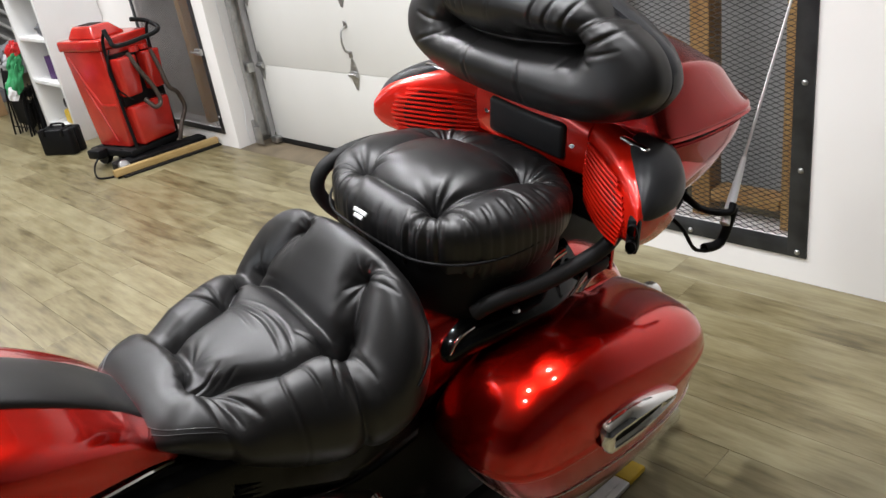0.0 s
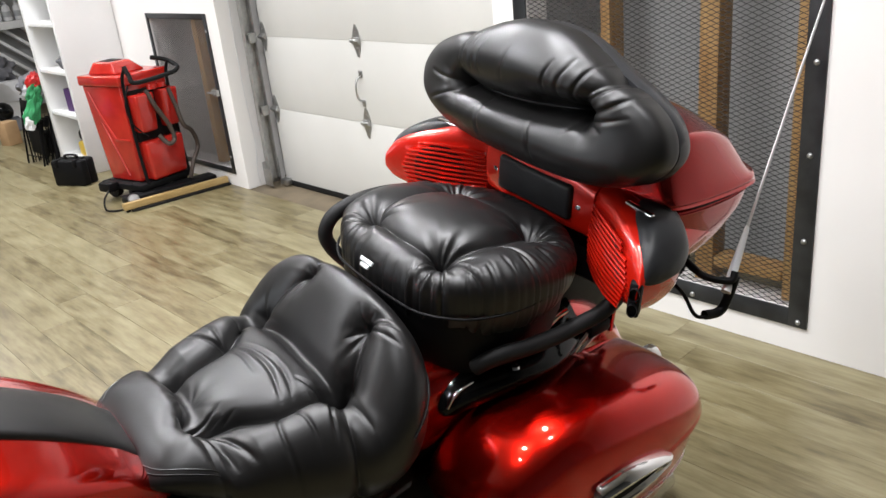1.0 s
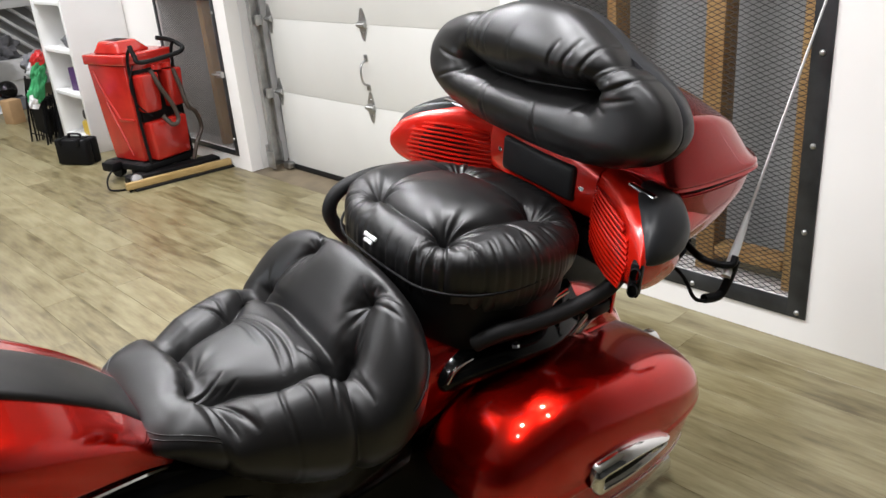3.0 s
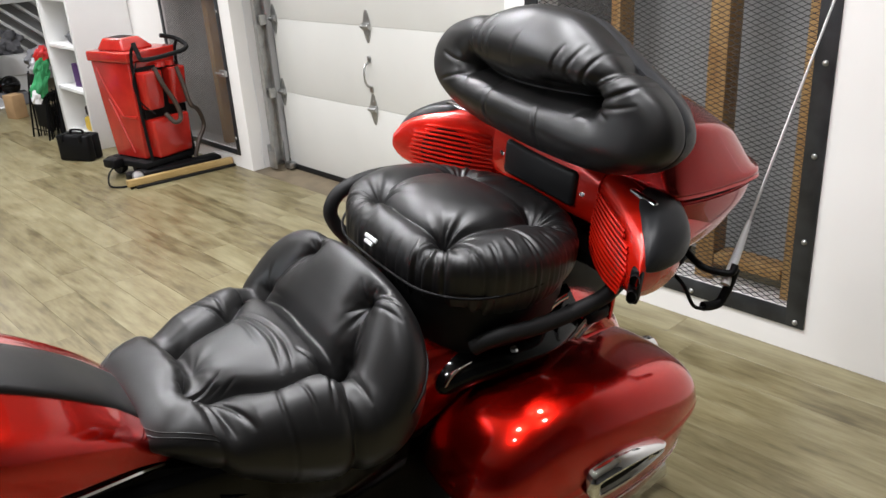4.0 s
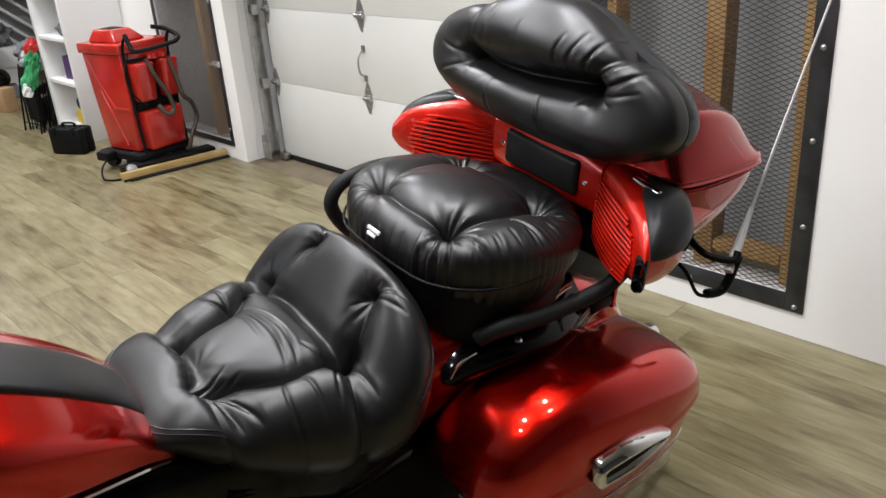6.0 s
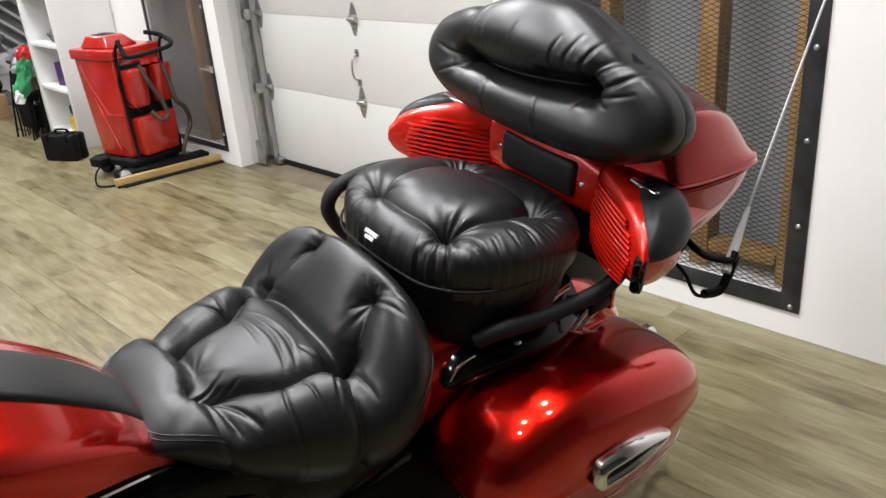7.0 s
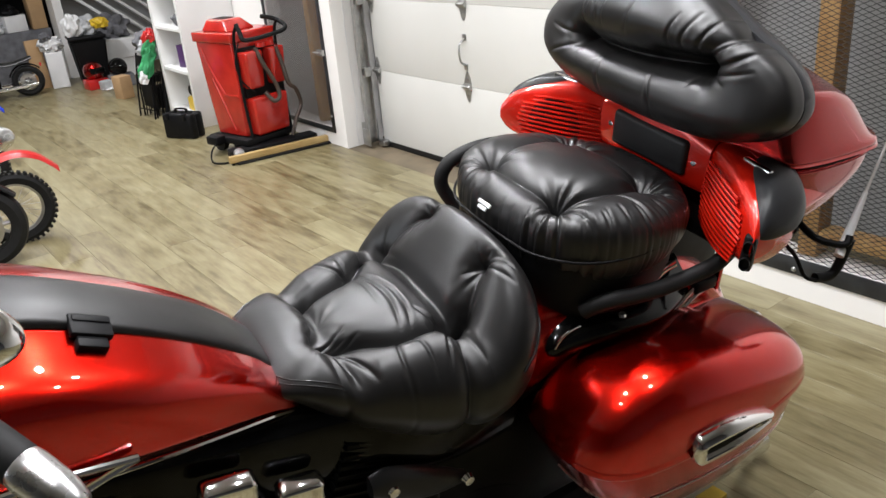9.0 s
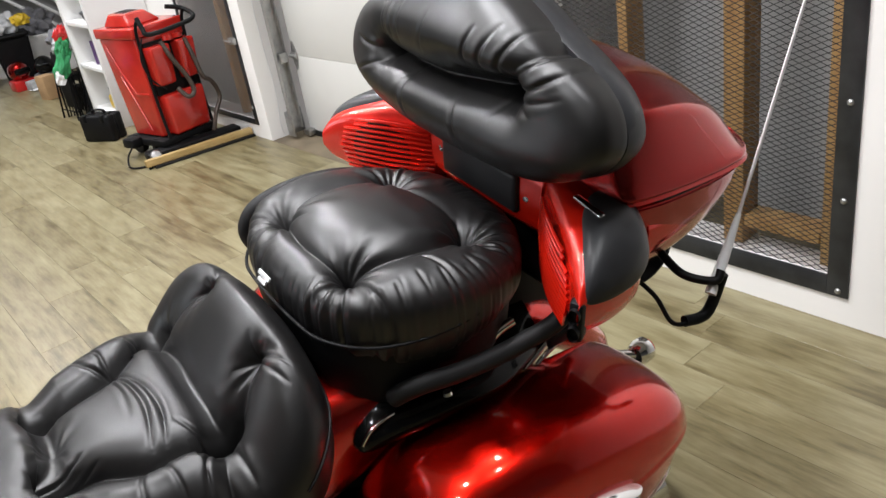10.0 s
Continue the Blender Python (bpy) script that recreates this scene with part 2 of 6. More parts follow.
def tube(bm, pts, r, seg=12, n=None, caps=True):
    """A round bar along a smooth path; r is one radius or one for each point."""
    path = smooth_path(pts, n) if n else np.array(pts, float)
    k = len(path)
    rad = np.interp(np.linspace(0, 1, k), np.linspace(0, 1, len(r)), r) if isinstance(r, (list, tuple)) else np.full(k, r)
    tan = np.gradient(path, axis=0)
    tan /= np.linalg.norm(tan, axis=1)[:, None]
    up = np.array([0.0, 0.0, 1.0]) if abs(tan[0][2]) < 0.9 else np.array([1.0, 0.0, 0.0])
    rings = []
    for p, t, q in zip(path, tan, rad):
        s = np.cross(t, up)
        s /= np.linalg.norm(s)
        up = np.cross(s, t)
        a = np.linspace(0, 2 * math.pi, seg, endpoint=False)
        rings.append(p + q * (np.cos(a)[:, None] * s + np.sin(a)[:, None] * up))
    grid_mesh(bm, np.array(rings), True, caps, caps)


def tubed(pts, r, seg=12, n=None):
    bm = bmesh.new()
    tube(bm, pts, r, seg, n)
    return bm


def lathe(bm, profile, seg=32, m=None):
    """Turns a profile of (radius, z) round the z axis."""
    a = np.linspace(0, 2 * math.pi, seg, endpoint=False)
    P = np.array([[(r * math.cos(t), r * math.sin(t), z) for t in a] for r, z in profile])
    vs = grid_mesh(bm, P, True)
    bmesh.ops.remove_doubles(bm, verts=[v for row in vs for v in row], dist=1e-6)
    if m is not None:
        bmesh.ops.transform(bm, matrix=m, verts=[v for row in vs for v in row if v.is_valid])


def lathed(profile, seg=32, m=None):
    bm = bmesh.new()
    lathe(bm, profile, seg, m)
    bmesh.ops.recalc_face_normals(bm, faces=bm.faces[:])
    return bm


def skin(stations, nu=40, nv=64, caps=True):
    """A closed body through cross-sections: each an x and the same number of (y, z) corner points, all smoothed."""
    secs = [smooth_path([(y, z) for y, z in sec], nv, True) for _, sec in stations]
    full = np.array([[(x, *q) for q in sec] for (x, _), sec in zip(stations, secs)])
    P = np.array([smooth_path(full[:, j], nu) for j in range(nv)]).transpose(1, 0, 2)
    bm = bmesh.new()
    grid_mesh(bm, P, True, caps, caps)
    bmesh.ops.recalc_face_normals(bm, faces=bm.faces[:])
    return bm


def segment_distance(X, Y, line):
    """Distance from the points X, Y to a polyline in their plane."""
    best = np.full(X.shape, 9.0)
    for (ax, ay), (bx, by) in zip(line, line[1:]):
        dx, dy = bx - ax, by - ay
        t = np.clip(((X - ax) * dx + (Y - ay) * dy) / (dx * dx + dy * dy + 1e-12), 0, 1)
        best = np.minimum(best, np.hypot(X - ax - t * dx, Y - ay - t * dy))
    return best


def glide(x, xs, ys):
    """Smooth curve through the knots xs, ys."""
    k = smooth_path(list(zip(xs, ys)), 300)
    return np.interp(x, k[:, 0], k[:, 1])


def wobble(X, Y, f, seed):
    """Smooth cheap noise from a few crossed waves."""
    r = np.random.RandomState(seed)
    out = np.zeros_like(X)
    for _ in range(7):
        a, p, q = r.uniform(0, 2 * math.pi), r.uniform(0, 6.28), r.uniform(0.6, 1.5) * f
        out += np.sin(q * (X * math.cos(a) + Y * math.sin(a)) + p)
    return out / 4.0


def rays(points, count, reach, depth, seed):
    """Short radial wrinkles round each gathered point, as creases."""
    r = random.Random(seed)
    out = []
    for a, b in points:
        for k in range(count):
            t = 2 * math.pi * (k + r.uniform(-0.3, 0.3)) / count
            l = reach * r.uniform(0.5, 1.2)
            bend = r.uniform(-0.25, 0.25)
            out.append(([(a + 0.004 * math.cos(t), b + 0.004 * math.sin(t)), (a + 0.5 * l * math.cos(t + 0.5 * bend), b + 0.5 * l * math.sin(t + 0.5 * bend)), (a + l * math.cos(t + bend), b + l * math.sin(t + bend))], depth * r.uniform(0.6, 1.2), 0.0045))
    return out


def cushion(outline, top, bottom, creases, puckers, nr=170, na=460, centre=(0, 0), edge=0.42, folds=0.0, seed=3, under=0.5, pleat=0.028, tuck=0.10):
    """A stuffed cushion over a closed outline in its own plane (a, b), with height c: top(a, b) and bottom(a, b) give its faces,
    creases are (polyline, depth, width), puckers (a, b, depth, width, pleats, reach). Returns points as an array (rows, columns, 3)."""
    ring = smooth_path(outline, na, True)
    cx, cy = centre
    rows = []
    r = np.linspace(0.0, 1.0 + under, nr)
    for q in r:
        if q <= 1:
            f = math.sin(q * math.pi / 2) ** 0.9
            h = max(math.cos(q * math.pi / 2), 0.0)
        else:
            s = (q - 1) / under
            f = 1.0 - tuck * s * s
            h = -s
        rows.append((f, h))
    A = np.array([[cx + (p[0] - cx) * f for p in ring] for f, _ in rows])
    B = np.array([[cy + (p[1] - cy) * f for p in ring] for f, _ in rows])
    Hh = np.array([h for _, h in rows])[:, None]
    Hh = np.where(Hh > 0, np.maximum(Hh, 0) ** (edge(A, B) if callable(edge) else edge), Hh + 0 * A)
    T, Bo = top(A, B), bottom(A, B)
    mid = Bo + 0.42 * (T - Bo)
    C = np.where(Hh >= 0, mid + (T - mid) * np.maximum(Hh, 0), mid + (mid - Bo) * np.minimum(Hh, 0))
    P = np.stack([A, B, C], -1)
    du, dv = np.gradient(P, axis=0), (np.roll(P, -1, 1) - np.roll(P, 1, 1)) / 2
    N = np.cross(du, dv)
    N /= np.linalg.norm(N, axis=-1)[..., None] + 1e-16
    if N[nr // 3, :, 2].mean() < 0:
        N = -N
    N[0] = (0, 0, 1)
    D = np.zeros(A.shape)
    for line, depth, width in creases:
        d = segment_distance(A, B, smooth_path(line, 40)) if len(line) > 2 else segment_distance(A, B, line)
        if width < 0.0058:
            sm = smooth_path(line, 24)
            near = np.full(A.shape, 9.0)
            where = np.zeros(A.shape)
            for n, (px, py) in enumerate(sm):
                e = np.hypot(A - px, B - py)
                where = np.where(e < near, n / 23, where)
                near = np.minimum(e, near)
            depth = depth * np.clip(3 * (1 - where), 0, 1) * np.clip(4 * where + 0.35, 0, 1)
            D -= depth * 0.42 * (np.exp(-((d / (0.7 * width)) ** 1.5)) - 0.22 * np.exp(-(((d - 1.6 * width) / width) ** 2)))
            continue
        D -= depth * (0.22 * np.exp(-((d / (3.2 * width)) ** 1.6)) + 0.48 * np.exp(-((d / (1.7 * width)) ** 1.6)) + 0.30 * np.exp(-((d * d + 0.0010 ** 2) ** 0.5) / (0.45 * width)))
    rs = np.random.RandomState(seed)
    for a, b, depth, width, pleats, reach in puckers:
        dx, dy = A - a, B - b
        d = np.hypot(dx, dy)
        D -= depth * np.exp(-d / width)
        ang = np.arctan2(dy, dx)
        ph = rs.uniform(0, 6.28)
        fold = np.sin(pleats * ang + ph + 1.5 * np.sin(2 * ang + ph)) * np.sin(2 * ang + 2 * ph)
        D += reach * pleat * np.exp(-((d / reach) ** 2)) * (1 - np.exp(-((d / (0.25 * reach)) ** 2))) * fold
    if folds:
        ang = np.linspace(0, 2 * math.pi, na, endpoint=False)[None, :]
        band = np.exp(-(((r[:, None] - 0.93) / 0.22) ** 2))
        w = np.sin(41 * ang + 3 * np.sin(5 * ang)) * np.clip(np.sin(7 * ang + 1.0) + 0.3, 0, 1) + 0.5 * np.sin(67 * ang + 2 * np.sin(3 * ang))
        D += folds * band * w
    D += 0.0003 * wobble(A, B, 34, seed) + 0.0002 * wobble(A, B, 120, seed + 1)
    for _ in range(3):
        E = (D + np.roll(D, 1, 1) + np.roll(D, -1, 1)) / 3
        k = np.clip(1.3 - np.arange(nr)[:, None] / 28.0, 0.0, 1.0)
        D = D * (1 - k) + E * k
    Q = P + N * D[..., None]
    Q[0] = Q[0].mean(0)
    return Q

# ---- the room ----
WX, DX = 2.535, 2.74          # face of the long wall, face of the garage door
X0, Y0, Y1 = -4.2, -2.6, 10.6  # the other walls


def setting(name, bm, material, label="", smooth=False):
    ob = finish(name, bm, material, smooth=smooth)
    return tagged(ob, label, "", "", "structure")


OPEN_Y0, OPEN_Y1 = 2.47, 4.735       # garage door opening
CAGE_Y0, CAGE_Y1 = 1.19, 2.29        # clear opening of the cage beside the motorcycle
HATCH_Y0, HATCH_Y1 = 4.90, 5.66      # clear opening of the low hatch
HATCH_TOP = 1.07
DOOR_H = 2.3


def wall_long():
    """The wall with the garage door, the caged opening and the low hatch."""
    bm = bmesh.new()
    b = WX + 0.12
    box(bm, WX, b, Y0, CAGE_Y0, 0, CEILING)
    box(bm, WX, b, CAGE_Y0, CAGE_Y1, 0, 0.16)
    box(bm, WX, b, CAGE_Y0, CAGE_Y1, 2.0, CEILING)
    box(bm, WX, b, CAGE_Y1, OPEN_Y0, 0, CEILING)
    box(bm, WX, b, OPEN_Y0, OPEN_Y1, DOOR_H, CEILING)
    box(bm, WX, b + 0.16, OPEN_Y1, HATCH_Y0, 0, CEILING)
    box(bm, WX, b, HATCH_Y0, HATCH_Y1, 0, 0.12)
    box(bm, WX, b, HATCH_Y0, HATCH_Y1, HATCH_TOP, CEILING)
    box(bm, WX, b, HATCH_Y1, 6.88, 0, CEILING)
    return bm


setting("wall_east", wall_long(), WALL, "white painted wall with caged openings and a garage door")
setting("wall_south", boxed(X0, WX + 1.4, Y0 - 0.12, Y0, 0, CEILING), UNSEEN_WALL, "unseen wall, kept dark to cut bounced light")
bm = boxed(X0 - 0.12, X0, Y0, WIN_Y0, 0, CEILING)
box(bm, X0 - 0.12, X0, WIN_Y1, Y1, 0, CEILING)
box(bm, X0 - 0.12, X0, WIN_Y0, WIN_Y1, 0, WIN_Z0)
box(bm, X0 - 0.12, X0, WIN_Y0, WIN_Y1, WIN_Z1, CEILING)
setting("wall_west", bm, UNSEEN_WALL, "unseen wall with an assumed window, kept dark to cut bounced light")
# frame and pane of the assumed window, out of view
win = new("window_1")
tagged(win, "assumed wide window with a white frame, added for its cool light", "window", "", "structure")
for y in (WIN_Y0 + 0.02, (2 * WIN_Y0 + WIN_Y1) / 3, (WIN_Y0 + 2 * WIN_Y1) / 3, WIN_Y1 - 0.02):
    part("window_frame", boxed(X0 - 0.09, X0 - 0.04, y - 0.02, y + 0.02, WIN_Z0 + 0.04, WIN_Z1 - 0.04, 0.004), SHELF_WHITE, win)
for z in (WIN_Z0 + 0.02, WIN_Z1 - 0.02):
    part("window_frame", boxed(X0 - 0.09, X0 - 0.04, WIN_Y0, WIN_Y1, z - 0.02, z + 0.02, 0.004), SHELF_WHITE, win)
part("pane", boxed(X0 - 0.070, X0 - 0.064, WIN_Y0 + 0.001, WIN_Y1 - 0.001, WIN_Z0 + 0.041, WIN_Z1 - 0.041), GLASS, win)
bm = boxed(WX + 0.9, WX + 1.4, Y1 - 0.2, Y1, 0, CEILING)
box(bm, X0, 0.9, 9.98, 10.1, 0, CEILING)
box(bm, 0.9, 2.06, 9.98, 10.1, 1.10, CEILING)
box(bm, 2.06, 2.15, 9.84, 10.1, 0, CEILING)
setting("wall_north", bm, WALL, "white end wall with a low opening and a white post")
# back wall painted black, in place of the shade inside the low opening
setting("recess", boxed(X0, WX + 1.4, Y1, Y1 + 0.12, 0, CEILING), BLACK_PLASTIC, "black back wall standing in for shade in the storage recess")
setting("wall_store", boxed(3.45, 3.55, 6.6, Y1, 0, CEILING), WALL, "white wall of the store beside the bookcase")
setting("wall_return", boxed(WX + 0.121, 3.45, 6.78, 6.88, 0, CEILING), WALL, "white return wall")
setting("ceiling", boxed(X0, WX + 1.4, Y0, Y1, CEILING, CEILING + 0.1), CEILING_PAINT, "painted ceiling, greyed to hold down bounced light")


def closet(y0, y1, z1):
    """The store behind an opening: back, sides and top. How lit it looks is in the material."""
    bm = bmesh.new()
    a, b = WX + 0.12, WX + 0.62
    box(bm, b, b + 0.05, y0 - 0.1, y1 + 0.1, 0, z1)
    box(bm, a, b, y0 - 0.1, y0 - 0.05, 0, z1)
    box(bm, a, b, y1 + 0.05, y1 + 0.1, 0, z1)
    box(bm, a, b, y0 - 0.05, y1 + 0.05, z1 - 0.05, z1)
    return bm


# the first store takes the greyed paint for its shade, the second stays white
setting("closet_1", closet(CAGE_Y0, CAGE_Y1, 2.2), SHADED_WALL, "pale wall behind the steel mesh, its shade put into the grey")
setting("closet_2", closet(HATCH_Y0, HATCH_Y1, 1.4), SHELF_WHITE, "plain pale wall behind the low hatch")

# ceiling downlight trims
for lx, ly, lw in LAMPS:
    bm = lathed([(0.056, CEILING - 0.004), (0.056, CEILING - 0.02), (0.075, CEILING - 0.012), (0.08, CEILING - 0.002)], 24)
    trim = finish("downlight_trim", bm, WHITE_PL)
    trim.location = (lx, ly, 0)
    tagged(trim, "round white recessed ceiling light trim", "ceiling light", "ceiling lights")


# ---- garage door ----
def garage_door():
    door = new("door_1")
    tagged(door, "white sectional garage door, closed", "garage door", "", "structure")
    joints = [0.035, 0.50, 0.945, 1.40, 1.85, 2.30]
    y0, y1 = OPEN_Y0 - 0.06, 4.60
    for z0, z1 in zip(joints, joints[1:]):
        part("door_panel", boxed(DX, DX + 0.045, y0, y1, z0 + 0.0006, z1 - 0.0006, 0.0015), DOOR_PAINT, door)
    part("bottom_seal", boxed(DX - 0.004, DX + 0.04, y0, y1, 0.0, 0.036, 0.006), RUBBER, door, "black rubber seal along the floor")

    def hinge(y, z, end=False):
        bm = bmesh.new()
        # two leaves that taper away from the knuckle
        for s in (1, -1):
            prof = [(0.032, 0.012 * s), (0.022, 0.05 * s), (0.007, 0.085 * s)]
            front = [(DX - 0.004, y - w, z + h) for w, h in prof] + [(DX - 0.004, y + w, z + h) for w, h in reversed(prof)]
            vs = [bm.verts.new(p) for p in front]
            ws = [bm.verts.new((DX, p[1], p[2])) for p in front]
            n = len(vs)
            bm.faces.new(vs if s > 0 else list(reversed(vs)))
            for i in range(n):
                bm.faces.new((vs[i], ws[i], ws[(i + 1) % n], vs[(i + 1) % n]))
        bmesh.ops.recalc_face_normals(bm, faces=bm.faces[:])
        tube(bm, [(DX - 0.014, y - 0.034, z), (DX - 0.014, y + 0.034, z)], 0.011, 10)
        box(bm, DX - 0.014, DX - 0.001, y - 0.030, y + 0.030, z - 0.018, z + 0.018, 0.003)
        h = part("hinge", bm, GALV, door, "galvanised steel hinge")
        for dz in (0.045, -0.045):
            part("screw", lathed([(0, -0.004), (0.005, -0.004), (0.006, 0.0)], 8, pose(DX - 0.004, y, z + dz, 0, 90, 0)), STEEL, h)

    for z in joints[1:4]:
        hinge(3.66, z)
        hinge(4.575, z)
    # lift handle above the lowest hinge
    bm = tubed([(DX - 0.002, 3.665, 0.62), (DX - 0.035, 3.665, 0.64), (DX - 0.045, 3.665, 0.69), (DX - 0.035, 3.665, 0.74), (DX - 0.002, 3.665, 0.76)], 0.006, 10, 24)
    for z in (0.61, 0.77):
        box(bm, DX - 0.006, DX, 3.65, 3.68, z - 0.018, z + 0.018, 0.004)
    part("lift_handle", bm, STEEL, door, "bent steel lift handle")
    return door


garage_door()


def door_track():
    tr = new("door_track")
    tagged(tr, "galvanised steel garage door track beside the jamb", "door track", "", "structure")
    bm = bmesh.new()
    box(bm, DX - 0.10, DX - 0.03, 4.652, 4.657, 0.05, 2.3)
    box(bm, DX - 0.10, DX - 0.095, 4.62, 4.652, 0.05, 2.3)
    box(bm, DX - 0.035, DX - 0.03, 4.62, 4.652, 0.05, 2.3)
    part("rail", bm, GALV, tr)
    bm = bmesh.new()
    box(bm, DX - 0.12, DX - 0.0, 4.659, 4.665, 0.02, 0.17, 0.002)
    box(bm, DX - 0.12, DX - 0.112, 4.58, 4.659, 0.02, 0.13, 0.002)
    part("foot_bracket", bm, GALV, tr)
    for z in (0.945, 0.50, 1.4):
        bm = bmesh.new()
        tube(bm, [(DX - 0.065, 4.60, z), (DX - 0.065, 4.65, z)], 0.006, 8)
        lathe(bm, [(0, 0), (0.023, 0), (0.026, 0.006), (0.023, 0.012), (0, 0.012)], 14, pose(DX - 0.065, 4.636, z, -90, 0, 0))
        box(bm, DX - 0.09, DX - 0.04, 4.59, 4.61, z - 0.03, z + 0.03, 0.003)
        part("roller", bm, GALV, tr)
    # black corner block at the foot of the door
    part("corner_roller", boxed(DX - 0.05, DX + 0.0, 4.53, 4.60, 0.01, 0.05, 0.008), STEEL, tr)
    part("cable", tubed([(DX - 0.12, 4.72, 0.01), (DX - 0.14, 4.70, 0.12), (DX - 0.11, 4.72, 0.3), (DX - 0.12, 4.725, 0.7), (DX - 0.11, 4.725, 1.4)], 0.0022, 6, 40), WHITE_PL, tr, "thin pale cable hanging down the jamb")


door_track()


# ---- steel mesh openings ----
def expanded_mesh(bm, x, y0, y1, z0, z1, py, pz, t=0.0013, d=0.003):
    """Diamond mesh in the plane x: crossing zigzag strands."""
    rows = int((z1 - z0) / pz) + 1
    cols = int((y1 - y0) / py) + 1
    for i in range(rows):
        for s in (1, -1):
            z = z0 + i * pz
            pts = []
            for j in range(2 * cols + 1):
                yy = y0 + j * py / 2
                if yy > y1 + 1e-6:
                    break
                pts.append((yy, z + (s if j % 2 else 0) * pz / 2 * 1.0))
            ring = []
            for yy, zz in pts:
                ring.append([bm.verts.new((x, yy, zz + t)), bm.verts.new((x + d, yy, zz)), bm.verts.new((x, yy, zz - t))])
            for a, b in zip(ring, ring[1:]):
                bm.faces.new((a[0], b[0], b[1], a[1]))
                bm.faces.new((a[1], b[1], b[2], a[2]))
                bm.faces.new((a[2], b[2], b[0], a[0]))


def bolt_head(bm, x, y, z, r=0.009):
    lathe(bm, [(0, 0.007), (r * 0.6, 0.0065), (r, 0.003), (r * 1.1, 0.0)], 12, pose(x, y, z, 0, -90, 0))


def cage(name, y0, y1, z0, z1, w, py, pz, label, posts, bolts, wire=MESH_STEEL):
    c = new(name)
    tagged(c, label, "cage", "", "structure")
    bm = bmesh.new()
    f = WX - 0.008
    box(bm, f, WX, y0 - w, y0, z0 - w, z1 + w, 0.0015)
    box(bm, f, WX, y1, y1 + w, z0 - w, z1 + w, 0.0015)
    box(bm, f, WX, y0, y1, z0 - w, z0, 0.0015)
    box(bm, f, WX, y0, y1, z1, z1 + w, 0.0015)
    part("frame", bm, CAGE_STEEL, c, "dark steel flat-bar frame")
    bm = bmesh.new()
    expanded_mesh(bm, WX + 0.004, y0, y1, z0, z1, py, pz)
    tagged(part("mesh", bm, wire, c), "diamond expanded steel mesh", kind="stuff")
    for y, z in bolts:
        bm = bmesh.new()
        bolt_head(bm, f, y, z)
        part("bolt", bm, GALV, c)
    for a, b, z0p, z1p in posts:
        part("stud", boxed(WX + 0.03, WX + 0.12, a, b, z0p, z1p, 0.003), STUD_WOOD, c, "raw timber stud behind the mesh")
    return c


FW = 0.065
cage("cage_1", CAGE_Y0, CAGE_Y1, 0.16, 2.0, FW, 0.040, 0.0175, "caged opening with diamond steel mesh in a dark bolted frame",
     [(1.195, 1.235, 0.165, 1.995), (1.495, 1.565, 0.165, 1.995), (1.925, 1.965, 0.165, 1.995), (1.24, 1.49, 0.23, 0.27)],
     [(CAGE_Y0 - 0.035, z) for z in (0.115, 0.41, 0.70, 0.99, 1.28, 1.57, 1.86)] + [(y, 0.115) for y in (1.55, 1.95)])
cage("cage_2", HATCH_Y0, HATCH_Y1, 0.12, HATCH_TOP, 0.035, 0.034, 0.015, "low hatch of dark steel mesh in a steel frame",
     [(5.08, 5.14, 0.125, HATCH_TOP - 0.005)], [(HATCH_Y0 - 0.018, z) for z in (0.2, 1.0)], MESH_PALE)
bm = boxed(WX - 0.03, WX - 0.008, 4.865, 4.935, 0.60, 0.64, 0.004)
tube(bm, [(WX - 0.035, 4.87, 0.62), (WX - 0.035, 4.97, 0.62)], 0.007, 8)
setting("latch", bm, GALV, "galvanised slide bolt on the hatch")


# ---- the floor: vinyl planks ----
def plank_floor():
    base = setting("floor", boxed(X0, WX + 1.4, Y0, Y1, -0.08, -0.003), JOINT, "grey-brown vinyl plank floor")
    rest = bmesh.new()
    w, g = 0.152, 0.0003
    rnd = random.Random(5)
    meshes = {}
    count = 0
    cols = int((WX - X0) / w)
    for i in range(cols + 1):
        x1 = WX - i * w
        x0 = max(x1 - w, X0)
        if x1 - x0 < 0.02:
            continue
        y = Y0 - rnd.uniform(0.1, 1.1)
        while y < Y1:
            l = 1.22
            a, b = max(y, Y0), min(y + l, Y1)
            y += l
            if b - a < 0.05:
                continue
            near = x1 > -0.45 and a < 9.0 and b > -0.2
            if near and count < 300:
                key = (round(x1 - x0, 4), round(b - a, 4))
                if key not in meshes:
                    bm = bmesh.new()
                    box(bm, -(x1 - x0) / 2 + g, (x1 - x0) / 2 - g, -(b - a) / 2 + g, (b - a) / 2 - g, -0.003, 0.0)
                    top = max(bm.faces, key=lambda f: f.calc_center_median().z)
                    bmesh.ops.bevel(bm, geom=top.edges[:], offset=0.0006, segments=1, affect="EDGES")
                    me = bpy.data.meshes.new("plank")
                    bm.to_mesh(me)
                    bm.free()
                    me.materials.append(FLOOR_WOOD)
                    meshes[key] = me
                ob = new("plank", meshes[key])
                ob.location = ((x0 + x1) / 2, (a + b) / 2, 0)
                ob.parent = base
                count += 1
            else:
                box(rest, x0 + g, x1 - g, a + g, b - g, -0.003, 0.0)
    r = part("planks", rest, FLOOR_WOOD, base)
    tagged(r, kind="stuff")


